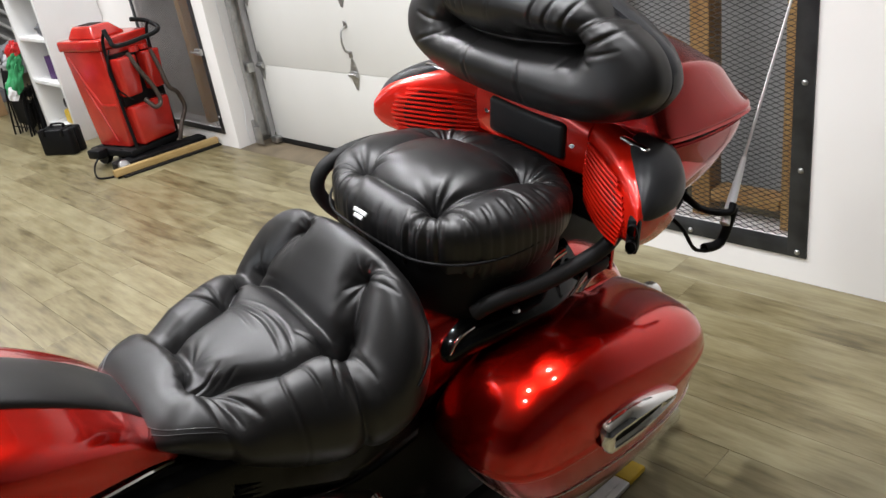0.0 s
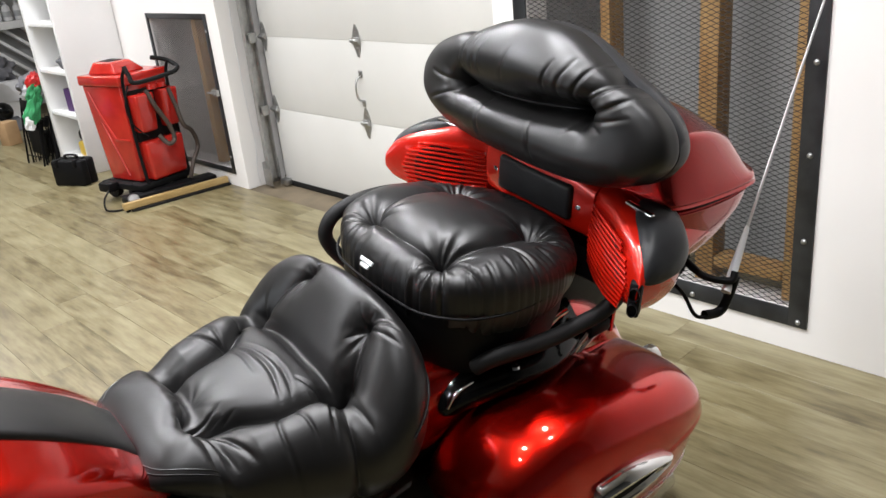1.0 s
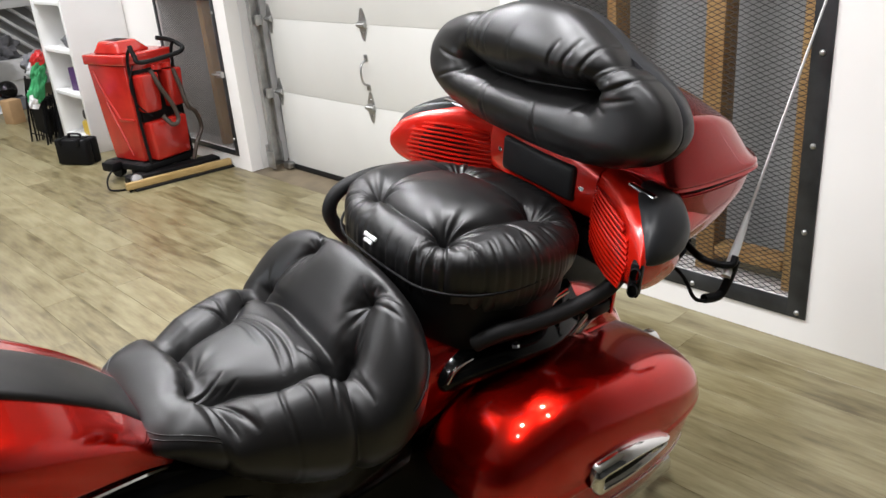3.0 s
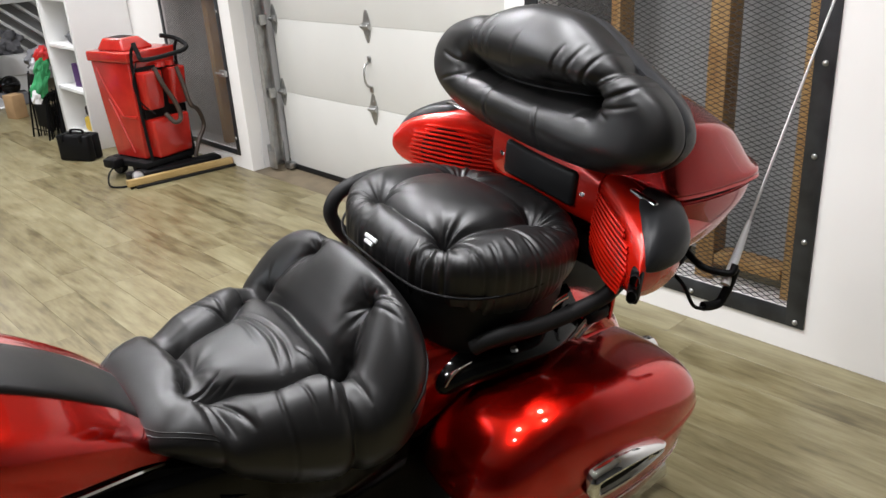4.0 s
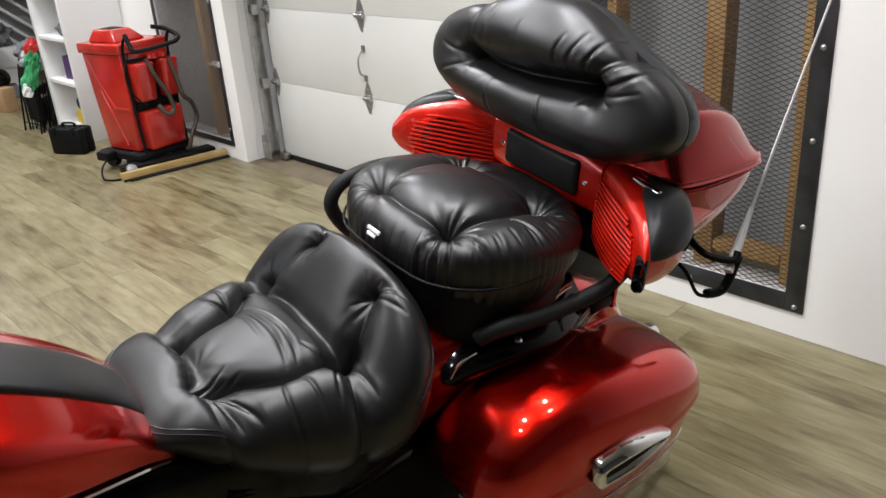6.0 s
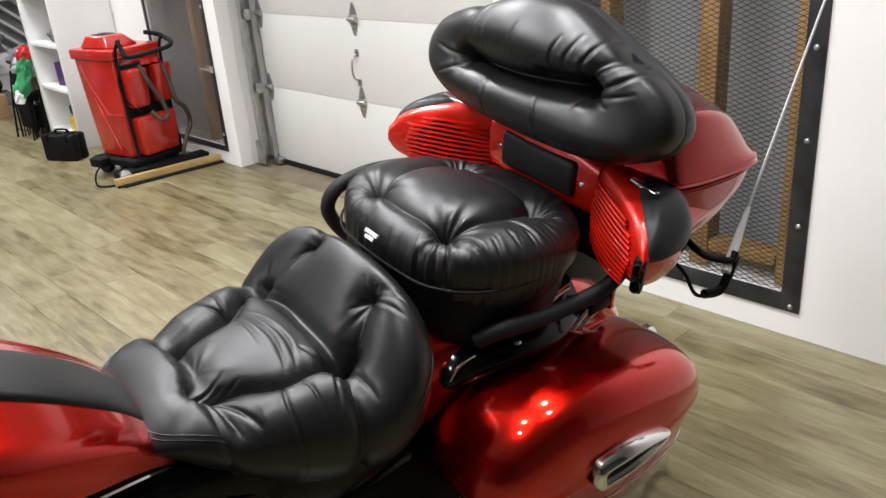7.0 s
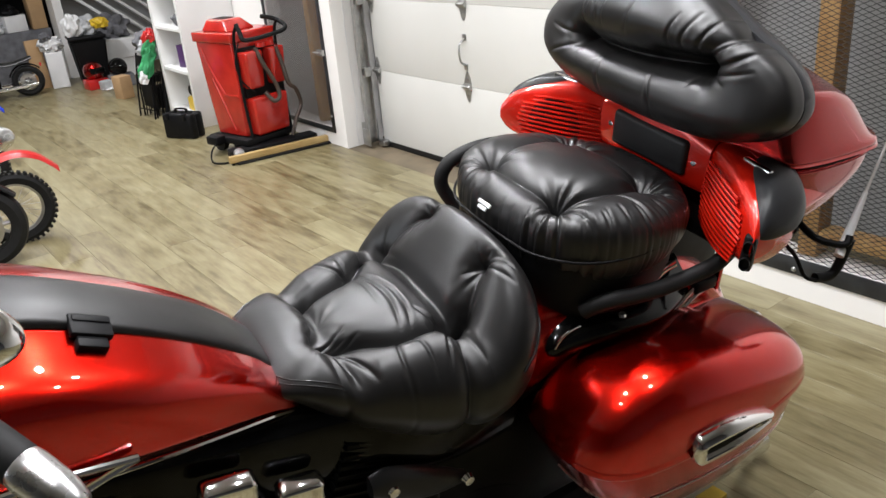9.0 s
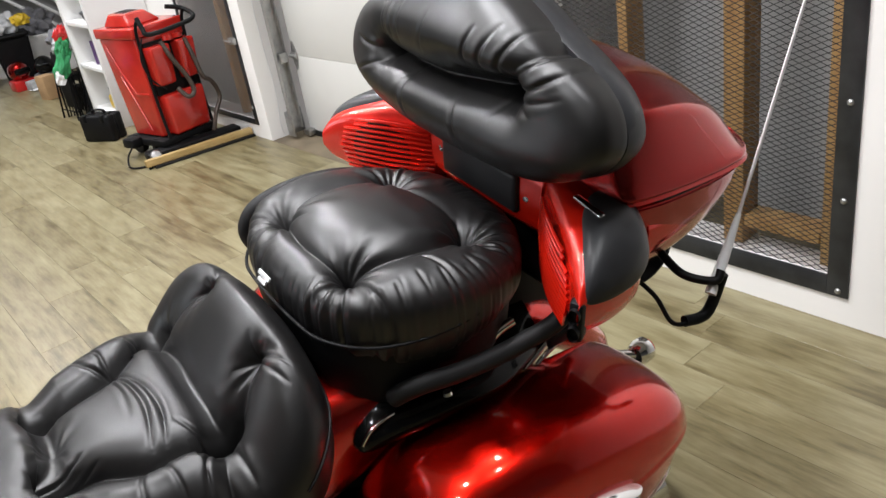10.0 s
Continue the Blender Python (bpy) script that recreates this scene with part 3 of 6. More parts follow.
THRESHOLD = setting("threshold", boxed(WX + 0.001, DX + 0.3, OPEN_Y0 - 0.1, OPEN_Y1, -0.0025, -0.001), CONCRETE, "worn brown threshold under the garage door")

# ---- the motorcycle ----
# Its own axes: x to the rear, y to its right, z up; it leans on its side stand.
BIKE = pose(0.65, 1.40, 0.0, 10.5, 0, -4.5)
bike = thing("motorcycle", BIKE, "red touring motorcycle with tufted black leather seats and hard luggage", "motorcycle")


def cushion_mesh(Q, axes=None):
    """A mesh from cushion points; axes maps (a, b, c) into the motorcycle's axes."""
    n, k = Q.shape[:2]
    flat = Q.reshape(-1, 3)
    if axes is not None:
        o, ea, eb, ec = [np.array(v, float) for v in axes]
        flat = o + flat[:, :1] * ea + flat[:, 1:2] * eb + flat[:, 2:] * ec
    bm = bmesh.new()
    grid_mesh(bm, flat.reshape(n, k, 3), True, False, True)
    bmesh.ops.remove_doubles(bm, verts=bm.verts[: k], dist=1e-5)
    bmesh.ops.recalc_face_normals(bm, faces=bm.faces[:])
    return bm


def mirrored(half):
    return half + [(a, -b) for a, b in reversed(half)]


# driver seat
def driver_seat():
    outline = mirrored([(-0.296, 0.050), (-0.280, 0.106), (-0.234, 0.142), (-0.14, 0.186), (-0.03, 0.228), (0.06, 0.248), (0.13, 0.238), (0.185, 0.176), (0.208, 0.06)])
    outline = [(a, b * (1.06 if a > -0.06 else 1.03) if b > 0 and a > -0.2 else b) for a, b in outline]
    xs = [-0.32, -0.28, -0.24, -0.20, -0.178, -0.157, -0.10, -0.03, 0.015, 0.04, 0.065, 0.09, 0.125, 0.155, 0.185, 0.22]
    zs = [0.818, 0.850, 0.870, 0.872, 0.858, 0.838, 0.842, 0.844, 0.842, 0.842, 0.860, 0.892, 0.940, 0.966, 0.962, 0.94]

    def top(A, B):
        z = glide(A, xs, zs)
        side = np.clip(np.abs(B) / 0.22, 0, 1.2)
        pan = np.exp(-(((A + 0.05) / 0.10) ** 2))
        bolster = np.clip((A + 0.17) / 0.05, 0, 1) * np.clip((0.05 - A) / 0.05, 0, 1)
        back = np.clip((A - 0.05) / 0.1, 0, 1)
        return z - pan * 0.004 * side ** 2 + 0.022 * bolster * np.exp(-(((np.abs(B) - 0.165) / 0.055) ** 2)) - back * np.where(B > 0, 0.022, 0.050) * side ** 3

    def bottom(A, B):
        return glide(A, [-0.33, -0.25, -0.18, -0.08, 0.05, 0.23], [0.790, 0.750, 0.702, 0.652, 0.640, 0.675])

    # the four gathered points round the pan and the two on the back
    NL, NR, BL, BR, TL, TR = (-0.180, -0.060), (-0.160, 0.088), (0.038, -0.125), (0.038, 0.178), (0.108, -0.090), (0.122, 0.104)
    ML, MR = (-0.066, -0.110), (-0.050, 0.100)
    L = [NL, (-0.125, -0.078), ML, (-0.012, -0.112), BL]
    R = [NR, (-0.105, 0.090), MR, (0.0, 0.134), BR]
    creases = [
        ([NL, (-0.166, -0.03), (-0.160, 0.0), (-0.158, 0.045), NR], 0.018, 0.007),
        ([NL, (-0.183, -0.10), (-0.186, -0.15), (-0.19, -0.22)], 0.006, 0.006),
        ([NR, (-0.172, 0.12), (-0.18, 0.20)], 0.008, 0.007),
        (L, 0.034, 0.0100), (R, 0.034, 0.0100),
        ([BL, (0.039, -0.06), (0.040, 0.0), (0.042, 0.07), BR], 0.026, 0.008),
        ([BL, (0.034, -0.165), (0.02, -0.20), (-0.005, -0.27)], 0.016, 0.008),
        ([BR, (0.041, 0.21), (0.04, 0.27)], 0.014, 0.008),
        ([BL, (0.070, -0.112), TL], 0.018, 0.014),
        ([BR, (0.080, 0.145), TR], 0.018, 0.014),
        ([TL, (0.128, -0.098), (0.145, -0.112)], 0.010, 0.008),
        ([TR, (0.140, 0.104), (0.160, 0.110)], 0.012, 0.007),
        # folds across the pan
        ([(-0.046, 0.094), (-0.030, 0.03), (-0.030, -0.03), (-0.050, -0.100)], 0.011, 0.0050),
        ([(-0.042, 0.094), (-0.016, 0.03), (-0.012, -0.04), (-0.030, -0.100)], 0.011, 0.0050),
        ([(-0.052, 0.080), (-0.047, 0.03), (-0.052, -0.03)], 0.006, 0.0045),
        # folds over the bolsters
        ([(-0.070, -0.112), (-0.083, -0.16), (-0.085, -0.22)], 0.008, 0.0045),
        ([(-0.050, -0.112), (-0.038, -0.16), (-0.040, -0.21)], 0.007, 0.0045),
        ([MR, (-0.072, 0.135), (-0.090, 0.18)], 0.010, 0.0045),
        ([MR, (-0.048, 0.145), (-0.058, 0.19)], 0.008, 0.0045),
        ([TL, (0.125, -0.13), (0.14, -0.17)], 0.007, 0.004),
        ([TL, (0.135, -0.115), (0.155, -0.15)], 0.007, 0.004),
        ([BL, (0.045, -0.165), (0.048, -0.22)], 0.010, 0.005),
        ([BL, (0.005, -0.165), (-0.015, -0.21)], 0.009, 0.0045),
        ([NL, (-0.150, -0.11), (-0.130, -0.17)], 0.012, 0.005),
        ([NL, (-0.168, -0.11), (-0.160, -0.16)], 0.009, 0.0045),
        ([NL, (-0.155, -0.045), (-0.125, -0.035)], 0.007, 0.004),
        ([NL, (-0.150, -0.065), (-0.110, -0.060)], 0.006, 0.004),
        ([BL, (0.015, -0.095), (-0.005, -0.06)], 0.007, 0.004),
    ]
    creases += rays([NL, BL, TL, TR], 6, 0.04, 0.005, 2)
    puckers = [(*MR, 0.008, 0.012, 7, 0.03), (*NL, 0.020, 0.014, 9, 0.045), (*NR, 0.008, 0.010, 9, 0.04), (-0.160, 0.0, 0.003, 0.010, 9, 0.05),
               (*BL, 0.010, 0.012, 7, 0.045), (*BR, 0.008, 0.012, 7, 0.045), (*TL, 0.012, 0.016, 7, 0.045), (*TR, 0.012, 0.016, 7, 0.045)]
    Q = cushion(outline, top, bottom, creases, puckers, nr=250, na=760, centre=(0.01, 0.0), edge=lambda A, B: glide(A, [-0.32, -0.26, -0.20, -0.12, 0.04, 0.12, 0.24], [1.10, 1.08, 0.98, 0.80, 0.70, 0.54, 0.5]), seed=3, tuck=0.20)
    seat = part("driver_seat", cushion_mesh(Q), LEATHER, bike, "tufted black leather driver seat with a raised back", angle=180)
    # piping along the rear rim and a double seam round the nose
    keep = [p for p in Q[158] if p[0] > 0.10]
    k = max(range(len(keep)), key=lambda n: np.linalg.norm(keep[n] - keep[n - 1]))
    part("piping", tubed(np.array(keep[k:] + keep[:k])[::3] * (1.002, 1.004, 1.0), 0.0022, 8), BLACK_PLASTIC, seat)
    for r in (128, 136):
        keep = [p for p in Q[r] if p[0] < -0.185]
        k = max(range(len(keep)), key=lambda n: np.linalg.norm(keep[n] - keep[n - 1]))
        part("seam", tubed(np.array(keep[k:] + keep[:k])[::2], 0.0012, 6), LEATHER, seat)
    return seat


driver_seat()


def passenger_seat():
    outline = mirrored([(0.203, 0.06), (0.216, 0.13), (0.27, 0.194), (0.36, 0.226), (0.46, 0.220), (0.55, 0.178), (0.61, 0.08)])

    def top(A, B):
        z = glide(A, [0.17, 0.25, 0.35, 0.45, 0.55, 0.62], [1.008, 1.020, 1.012, 0.998, 0.985, 0.975])
        return z

    def bottom(A, B):
        return 0.84 + 0.0 * A

    F, K = 0.268, 0.502
    creases = [([(F, -0.105), (0.255, 0.0), (F, 0.105)], 0.026, 0.020), ([(K, -0.112), (0.515, 0.0), (K, 0.115)], 0.026, 0.020),
               ([(F, -0.105), (0.39, -0.125), (K, -0.112)], 0.024, 0.016), ([(F, 0.105), (0.39, 0.125), (K, 0.115)], 0.020, 0.016),
               ([(F, -0.105), (0.235, -0.15), (0.19, -0.2)], 0.009, 0.005), ([(F, -0.105), (0.285, -0.17), (0.29, -0.24)], 0.010, 0.0055), ([(F, -0.105), (0.215, -0.115), (0.16, -0.12)], 0.009, 0.005),
               ([(K, -0.112), (0.525, -0.16), (0.53, -0.22)], 0.009, 0.005), ([(K, -0.112), (0.55, -0.13), (0.6, -0.15)], 0.009, 0.005), ([(K, 0.115), (0.54, 0.14), (0.58, 0.17)], 0.010, 0.0055),
               ([(F, 0.105), (0.24, 0.15), (0.22, 0.2)], 0.009, 0.005), ([(0.39, -0.13), (0.40, -0.18), (0.40, -0.24)], 0.007, 0.005)]
    creases += rays([(F, -0.105), (F, 0.105), (K, -0.112), (K, 0.115)], 9, 0.055, 0.0045, 5)
    rnd = random.Random(6)
    for t in np.arange(-3.1, 0.2, 0.11):
        t += rnd.uniform(-0.05, 0.05)
        f, k = rnd.uniform(0.80, 0.92), rnd.uniform(-0.03, 0.03)
        creases.append(([(0.39 + 0.20 * f * math.cos(t), 0.215 * f * math.sin(t)), (0.39 + 0.20 * math.cos(t + k), 0.215 * math.sin(t + k)), (0.39 + 0.23 * math.cos(t + k), 0.245 * math.sin(t + k))], rnd.uniform(0.002, 0.0055), 0.0042))
    puckers = [(F, -0.105, 0.026, 0.020, 9, 0.085), (F, 0.105, 0.022, 0.020, 9, 0.08), (K, -0.112, 0.022, 0.020, 9, 0.08), (K, 0.115, 0.022, 0.020, 9, 0.08)]
    Q = cushion(outline, top, bottom, creases, puckers, centre=(0.39, 0.0), nr=200, na=560, edge=0.55, folds=0.0010, seed=8, pleat=0.05)
    seat = part("passenger_seat", cushion_mesh(Q), LEATHER, bike, "round tufted black leather passenger seat", angle=180)
    ring = smooth_path(mirrored([(0.202, 0.06), (0.215, 0.132), (0.268, 0.194), (0.36, 0.224), (0.46, 0.215), (0.55, 0.167), (0.60, 0.07)]), 90, True)
    pts = [(a, b, 0.907) for a, b in ring] + [(*ring[0], 0.907)]
    part("piping", tubed(pts, 0.0028, 8), BLACK_PLASTIC, seat)
    # the seat's base
    P = []
    for z, f in ((0.90, 0.955), (0.86, 0.95), (0.80, 0.93), (0.76, 0.86)):
        P.append([(0.39 + (a - 0.39) * f, b * f, z) for a, b in ring])
    bm = bmesh.new()
    grid_mesh(bm, np.array(P), True, True, True)
    bmesh.ops.recalc_face_normals(bm, faces=bm.faces[:])
    part("seat_base", bm, BLACK_PLASTIC, seat, "black vinyl seat base")
    # chrome maker's badge on the front rim: plain bars
    bm = bmesh.new()
    for i, (w, h) in enumerate(((0.034, 0.010), (0.050, 0.011))):
        box(bm, -0.003, 0.003, -w / 2, w / 2, -0.013 + i * 0.012, -0.013 + i * 0.012 + h, 0.002)
    b = part("badge", bm, BADGE, seat, "small chrome badge with its shine in a pale colour")
    b.matrix_basis = pose(0.195, 0.01, 0.950, 0, 34, 0) @ Matrix.Scale(0.72, 4)


passenger_seat()


def passenger_backrest():
    # plane of the cushion: a = across (right), b = up the back, c = forwards
    tilt = radians(12)
    o = (0.605, 0.0, 1.157)
    axes = (o, (0, 1, 0), (math.sin(tilt), 0, math.cos(tilt)), (-math.cos(tilt), 0, math.sin(tilt)))
    half = [(0.035, 0.157), (0.09, 0.142), (0.155, 0.114), (0.22, 0.090), (0.285, 0.054), (0.315, 0.004), (0.296, -0.042), (0.24, -0.078), (0.17, -0.095), (0.06, -0.102)]
    outline = [(a, b) for a, b in half] + [(-a, b) for a, b in reversed(half)]

    def top(A, B):
        lobe = np.exp(-((A / 0.21) ** 4)) * np.exp(-(((B - 0.080) / 0.042) ** 2))
        roll = np.exp(-(((B + 0.050) / 0.035) ** 2))
        return 0.094 - 0.012 * (A / 0.3) ** 2 + 0.018 * lobe + 0.010 * roll

    def bottom(A, B):
        return -0.055 + 0 * A

    mouth = [(-0.158, 0.026), (-0.10, 0.018), (-0.03, 0.010), (0.08, 0.004), (0.160, 0.006)]
    creases = [(mouth, 0.058, 0.0095), ([(-0.156, 0.030), (-0.10, 0.030), (-0.04, 0.024)], 0.022, 0.013),
               ([(-0.158, 0.026), (-0.158, 0.050), (-0.172, 0.080), (-0.195, 0.105)], 0.013, 0.010), ([(0.160, 0.006), (0.172, 0.040), (0.170, 0.075), (0.165, 0.110)], 0.007, 0.009),
               # pleats over the roll and over the upper lobe
               ([(0.08, -0.010), (0.075, -0.05), (0.07, -0.10)], 0.006, 0.005), ([(-0.05, -0.01), (-0.065, -0.05), (-0.07, -0.10)], 0.007, 0.005), ([(0.165, -0.01), (0.20, -0.03), (0.24, -0.05)], 0.006, 0.005), ([(0.165, 0.005), (0.21, 0.005), (0.25, 0.01)], 0.006, 0.005),
               ([(-0.162, 0.03), (-0.20, 0.05), (-0.24, 0.085)], 0.012, 0.0056), ([(-0.160, 0.05), (-0.19, 0.085), (-0.21, 0.11)], 0.010, 0.005), ([(-0.165, 0.02), (-0.205, 0.03), (-0.25, 0.05)], 0.006, 0.005),
               ([(-0.13, 0.035), (-0.14, 0.08), (-0.15, 0.12)], 0.009, 0.005), ([(-0.10, 0.04), (-0.105, 0.08), (-0.115, 0.12)], 0.007, 0.005), ([(-0.07, 0.04), (-0.075, 0.08), (-0.08, 0.11)], 0.006, 0.0045),
               ([(0.15, 0.03), (0.155, 0.06), (0.15, 0.11)], 0.009, 0.005), ([(0.12, 0.035), (0.125, 0.08), (0.12, 0.12)], 0.008, 0.005), ([(0.095, 0.035), (0.10, 0.07), (0.095, 0.11)], 0.006, 0.0045), ([(0.03, 0.04), (0.025, 0.08), (0.02, 0.11)], 0.004, 0.005)]
    creases += rays([(-0.158, 0.026)], 9, 0.05, 0.005, 9)
    puckers = [(-0.158, 0.026, 0.012, 0.018, 6, 0.04), (0.165, 0.0, 0.012, 0.016, 6, 0.04), (0.08, -0.006, 0.008, 0.014, 5, 0.04)]
    Q = cushion(outline, top, bottom, creases, puckers, nr=190, na=560, centre=(0.0, 0.02), edge=0.52, seed=12, under=0.45)
    back = part("passenger_backrest", cushion_mesh(Q, axes), LEATHER, bike, "wide tufted black leather passenger backrest", angle=180)
    # grey vinyl shell behind the cushion
    ring = smooth_path(outline, 90, True)
    ea, eb, ec, oo = np.array(axes[1], float), np.array(axes[2], float), np.array(axes[3], float), np.array(o)
    P = [[oo + a * f * ea + (0.015 + (b - 0.015) * f) * eb + c * ec for a, b in ring] for c, f in ((0.0, 0.97), (-0.01, 1.0), (-0.03, 1.0), (-0.06, 0.96), (-0.075, 0.86))]
    bm = bmesh.new()
    grid_mesh(bm, np.array(P), True, True, True)
    bmesh.ops.recalc_face_normals(bm, faces=bm.faces[:])
    part("shell", bm, VINYL, back, "grey vinyl back shell")


passenger_backrest()


# fuel tank
def fuel_tank():
    st = []
    for x, w, zt, zb in ((-0.245, 0.10, 0.80, 0.735), (-0.30, 0.125, 0.865, 0.764), (-0.38, 0.15, 0.928, 0.788), (-0.48, 0.172, 0.988, 0.813), (-0.60, 0.185, 1.045, 0.836), (-0.72, 0.185, 1.065, 0.856), (-0.84, 0.165, 1.05, 0.878), (-0.92, 0.12, 1.0, 0.90)):
        h = zt - zb
        st.append((x, [(0, zt), (w * 0.60, zt - 0.014 * h / 0.2), (w * 0.94, zt - 0.26 * h), (w, zb + 0.28 * h), (w * 0.94, zb + 0.02), (w * 0.6, zb - 0.02), (-w * 0.6, zb - 0.02), (-w * 0.94, zb + 0.02), (-w, zb + 0.28 * h), (-w * 0.92, zt - 0.30 * h), (-w * 0.55, zt - 0.025 * h / 0.2)]))
    tank = part("fuel_tank", skin(st, 60, 88), RED, bike, "candy red painted fuel tank", angle=60)
    # black leather bib down the middle of the tank
    rows = []
    for x, zt in ((-0.27, 0.832), (-0.32, 0.885), (-0.38, 0.932), (-0.48, 0.993), (-0.60, 1.050), (-0.72, 1.070), (-0.82, 1.060)):
        w = 0.062 + 0.012 * (-0.27 - x)
        rows.append([(x, -w, zt - 0.016), (x, -w * 0.9, zt - 0.004), (x, -w * 0.4, zt + 0.004), (x, w * 0.4, zt + 0.004), (x, w * 0.9, zt - 0.004), (x, w, zt - 0.016)])
    rows = np.array(rows)
    P = np.array([smooth_path(rows[:, j], 40) for j in range(rows.shape[1])]).transpose(1, 0, 2)
    P = np.array([smooth_path(r, 20) for r in P])
    bm = bmesh.new()
    grid_mesh(bm, P)
    bmesh.ops.recalc_face_normals(bm, faces=bm.faces[:])
    bmesh.ops.solidify(bm, geom=bm.faces[:], thickness=0.003)
    bib = part("tank_bib", bm, LEATHER, tank, "black leather strap down the tank")
    # plastic buckle of the bib
    bm = bmesh.new()
    box(bm, -0.03, 0.03, -0.03, 0.012, -0.006, 0.010, 0.004)
    box(bm, -0.022, 0.022, -0.05, -0.028, -0.02, 0.004, 0.004)
    box(bm, -0.026, 0.026, -0.006, 0.006, 0.009, 0.013, 0.002)
    c = part("buckle", bm, BLACK_PLASTIC, tank, "black plastic buckle")
    c.matrix_basis = pose(-0.515, -0.058, 1.004, 12, 27, 0) @ Matrix.Diagonal((0.95, 0.95, 0.8, 1))
    # pinstripe along the lower edge
    for s in (-1, 1):
        pts = [(-0.25, s * 0.100, 0.748), (-0.30, s * 0.125, 0.777), (-0.38, s * 0.149, 0.802), (-0.48, s * 0.171, 0.828), (-0.60, s * 0.184, 0.851), (-0.72, s * 0.184, 0.871), (-0.84, s * 0.165, 0.894)]
        part("pinstripe", tubed(pts, 0.0035, 6, 50), CHROME, tank, "thin silver stripe")
    # silver trim frame of the side badge
    bm = bmesh.new()
    a = [(-0.51, -0.190, 0.864), (-0.62, -0.192, 0.884), (-0.76, -0.192, 0.892), (-0.74, -0.194, 0.838), (-0.60, -0.194, 0.843)]
    for p, q in zip(a, a[1:] + a[:1]):
        tube(bm, [p, q], 0.0055, 8)
    for i in range(6):
        box(bm, -0.73 + i * 0.022, -0.718 + i * 0.022, -0.195, -0.190, 0.854 + 0.004 * (i % 2), 0.868 + 0.003 * (i % 3), 0.002)
    part("side_badge", bm, CHROME, tank, "silver trim badge")
    part("filler_cap", lathed([(0, 0.018), (0.03, 0.017), (0.038, 0.008), (0.04, 0.0)], 28, pose(-0.70, 0.10, 1.045, -20, 0, 0)), CHROME, tank, "chrome filler cap")


fuel_tank()


# left and right saddlebags
def saddlebag(s):
    """A lid with rounded shoulders over a rolled lip, above a case that leans back at its front."""
    plan = [(0.215, 0.150), (0.192, 0.185), (0.184, 0.240), (0.187, 0.300), (0.202, 0.344), (0.234, 0.377), (0.290, 0.399), (0.39, 0.412), (0.50, 0.419), (0.62, 0.416), (0.71, 0.402), (0.770, 0.378), (0.802, 0.340), (0.812, 0.285), (0.806, 0.215), (0.790, 0.165), (0.760, 0.148), (0.60, 0.146), (0.45, 0.145), (0.30, 0.146)]
    ring = smooth_path(plan, 150, True)
    tan = np.roll(ring, -1, 0) - np.roll(ring, 1, 0)
    inward = np.stack([tan[:, 1], -tan[:, 0]], -1)
    inward /= np.linalg.norm(inward, axis=1)[:, None]
    if ((ring.mean(0) - ring) * inward).sum() < 0:
        inward = -inward
    middle = np.array((0.50, 0.255))

    def crown(x):
        return glide(x, [0.15, 0.25, 0.40, 0.55, 0.70, 0.85], [0.690, 0.704, 0.714, 0.704, 0.680, 0.655])

    def lip_z(x):
        return glide(x, [0.15, 0.30, 0.50, 0.70, 0.85], [0.560, 0.560, 0.566, 0.568, 0.560])

    P = []
    for d, h in smooth_path([(0.020, -0.016), (0.006, -0.015), (0.0, -0.008), (0.0005, 0.000), (0.003, 0.007)], 16):
        q = ring + inward * d
        P.append(np.stack([q[:, 0], s * q[:, 1], lip_z(q[:, 0]) + h], -1))
    base = ring + inward * 0.003
    for t in np.linspace(0, 1, 44)[1:]:
        f = 1 - 0.985 * t ** 1.9
        q = middle + (base - middle) * f
        z0 = lip_z(q[:, 0]) + 0.007
        P.append(np.stack([q[:, 0], s * q[:, 1], z0 + (crown(q[:, 0]) - z0) * (1 - f ** 5.0) ** 0.66], -1))
    P = np.array(P)
    bm = bmesh.new()
    grid_mesh(bm, P, True, True, True)
    bmesh.ops.recalc_face_normals(bm, faces=bm.faces[:])
    name = "left" if s < 0 else "right"
    # the case under the lid
    def case_ring(z, d):
        q = ring + inward * d
        back = 0.55 * max(0.0, 0.553 - z) ** 1.15 * np.clip((0.48 - q[:, 0]) / 0.28, 0, 1)
        fore = -0.25 * max(0.0, 0.50 - z) * np.clip((q[:, 0] - 0.55) / 0.25, 0, 1)
        return np.stack([q[:, 0] + back + fore, s * q[:, 1], np.full(len(q), z)], -1)

    wall = smooth_path([(0.556, 0.016), (0.545, 0.012), (0.52, 0.011), (0.49, 0.012), (0.46, 0.015), (0.42, 0.022), (0.38, 0.036), (0.35, 0.056), (0.335, 0.085)], 40)
    cm = bmesh.new()
    grid_mesh(cm, np.array([case_ring(z, d) for z, d in wall]), True, True, True)
    bmesh.ops.recalc_face_normals(cm, faces=cm.faces[:])
    bag = part("saddlebag", cm, RED, bike, f"glossy red hard saddlebag on the {name} side", angle=60)
    part("lid", bm, RED, bag, "glossy red rounded saddlebag lid", angle=180)
    # pale tube painting the reflection along the case, and a black seam under the lip
    keep = [p for p in case_ring(0.458, 0.0135) if abs(p[1]) > 0.22]
    k = max(range(len(keep)), key=lambda n: np.linalg.norm(keep[n] - keep[n - 1]))
    part("seam_glint", tubed(np.array(keep[k:] + keep[:k]), 0.0016, 6), BADGE, bag, "thin pale tube, a painted reflection along the case")
    keep = [p for p in case_ring(0.546, 0.0105) if abs(p[1]) > 0.16]
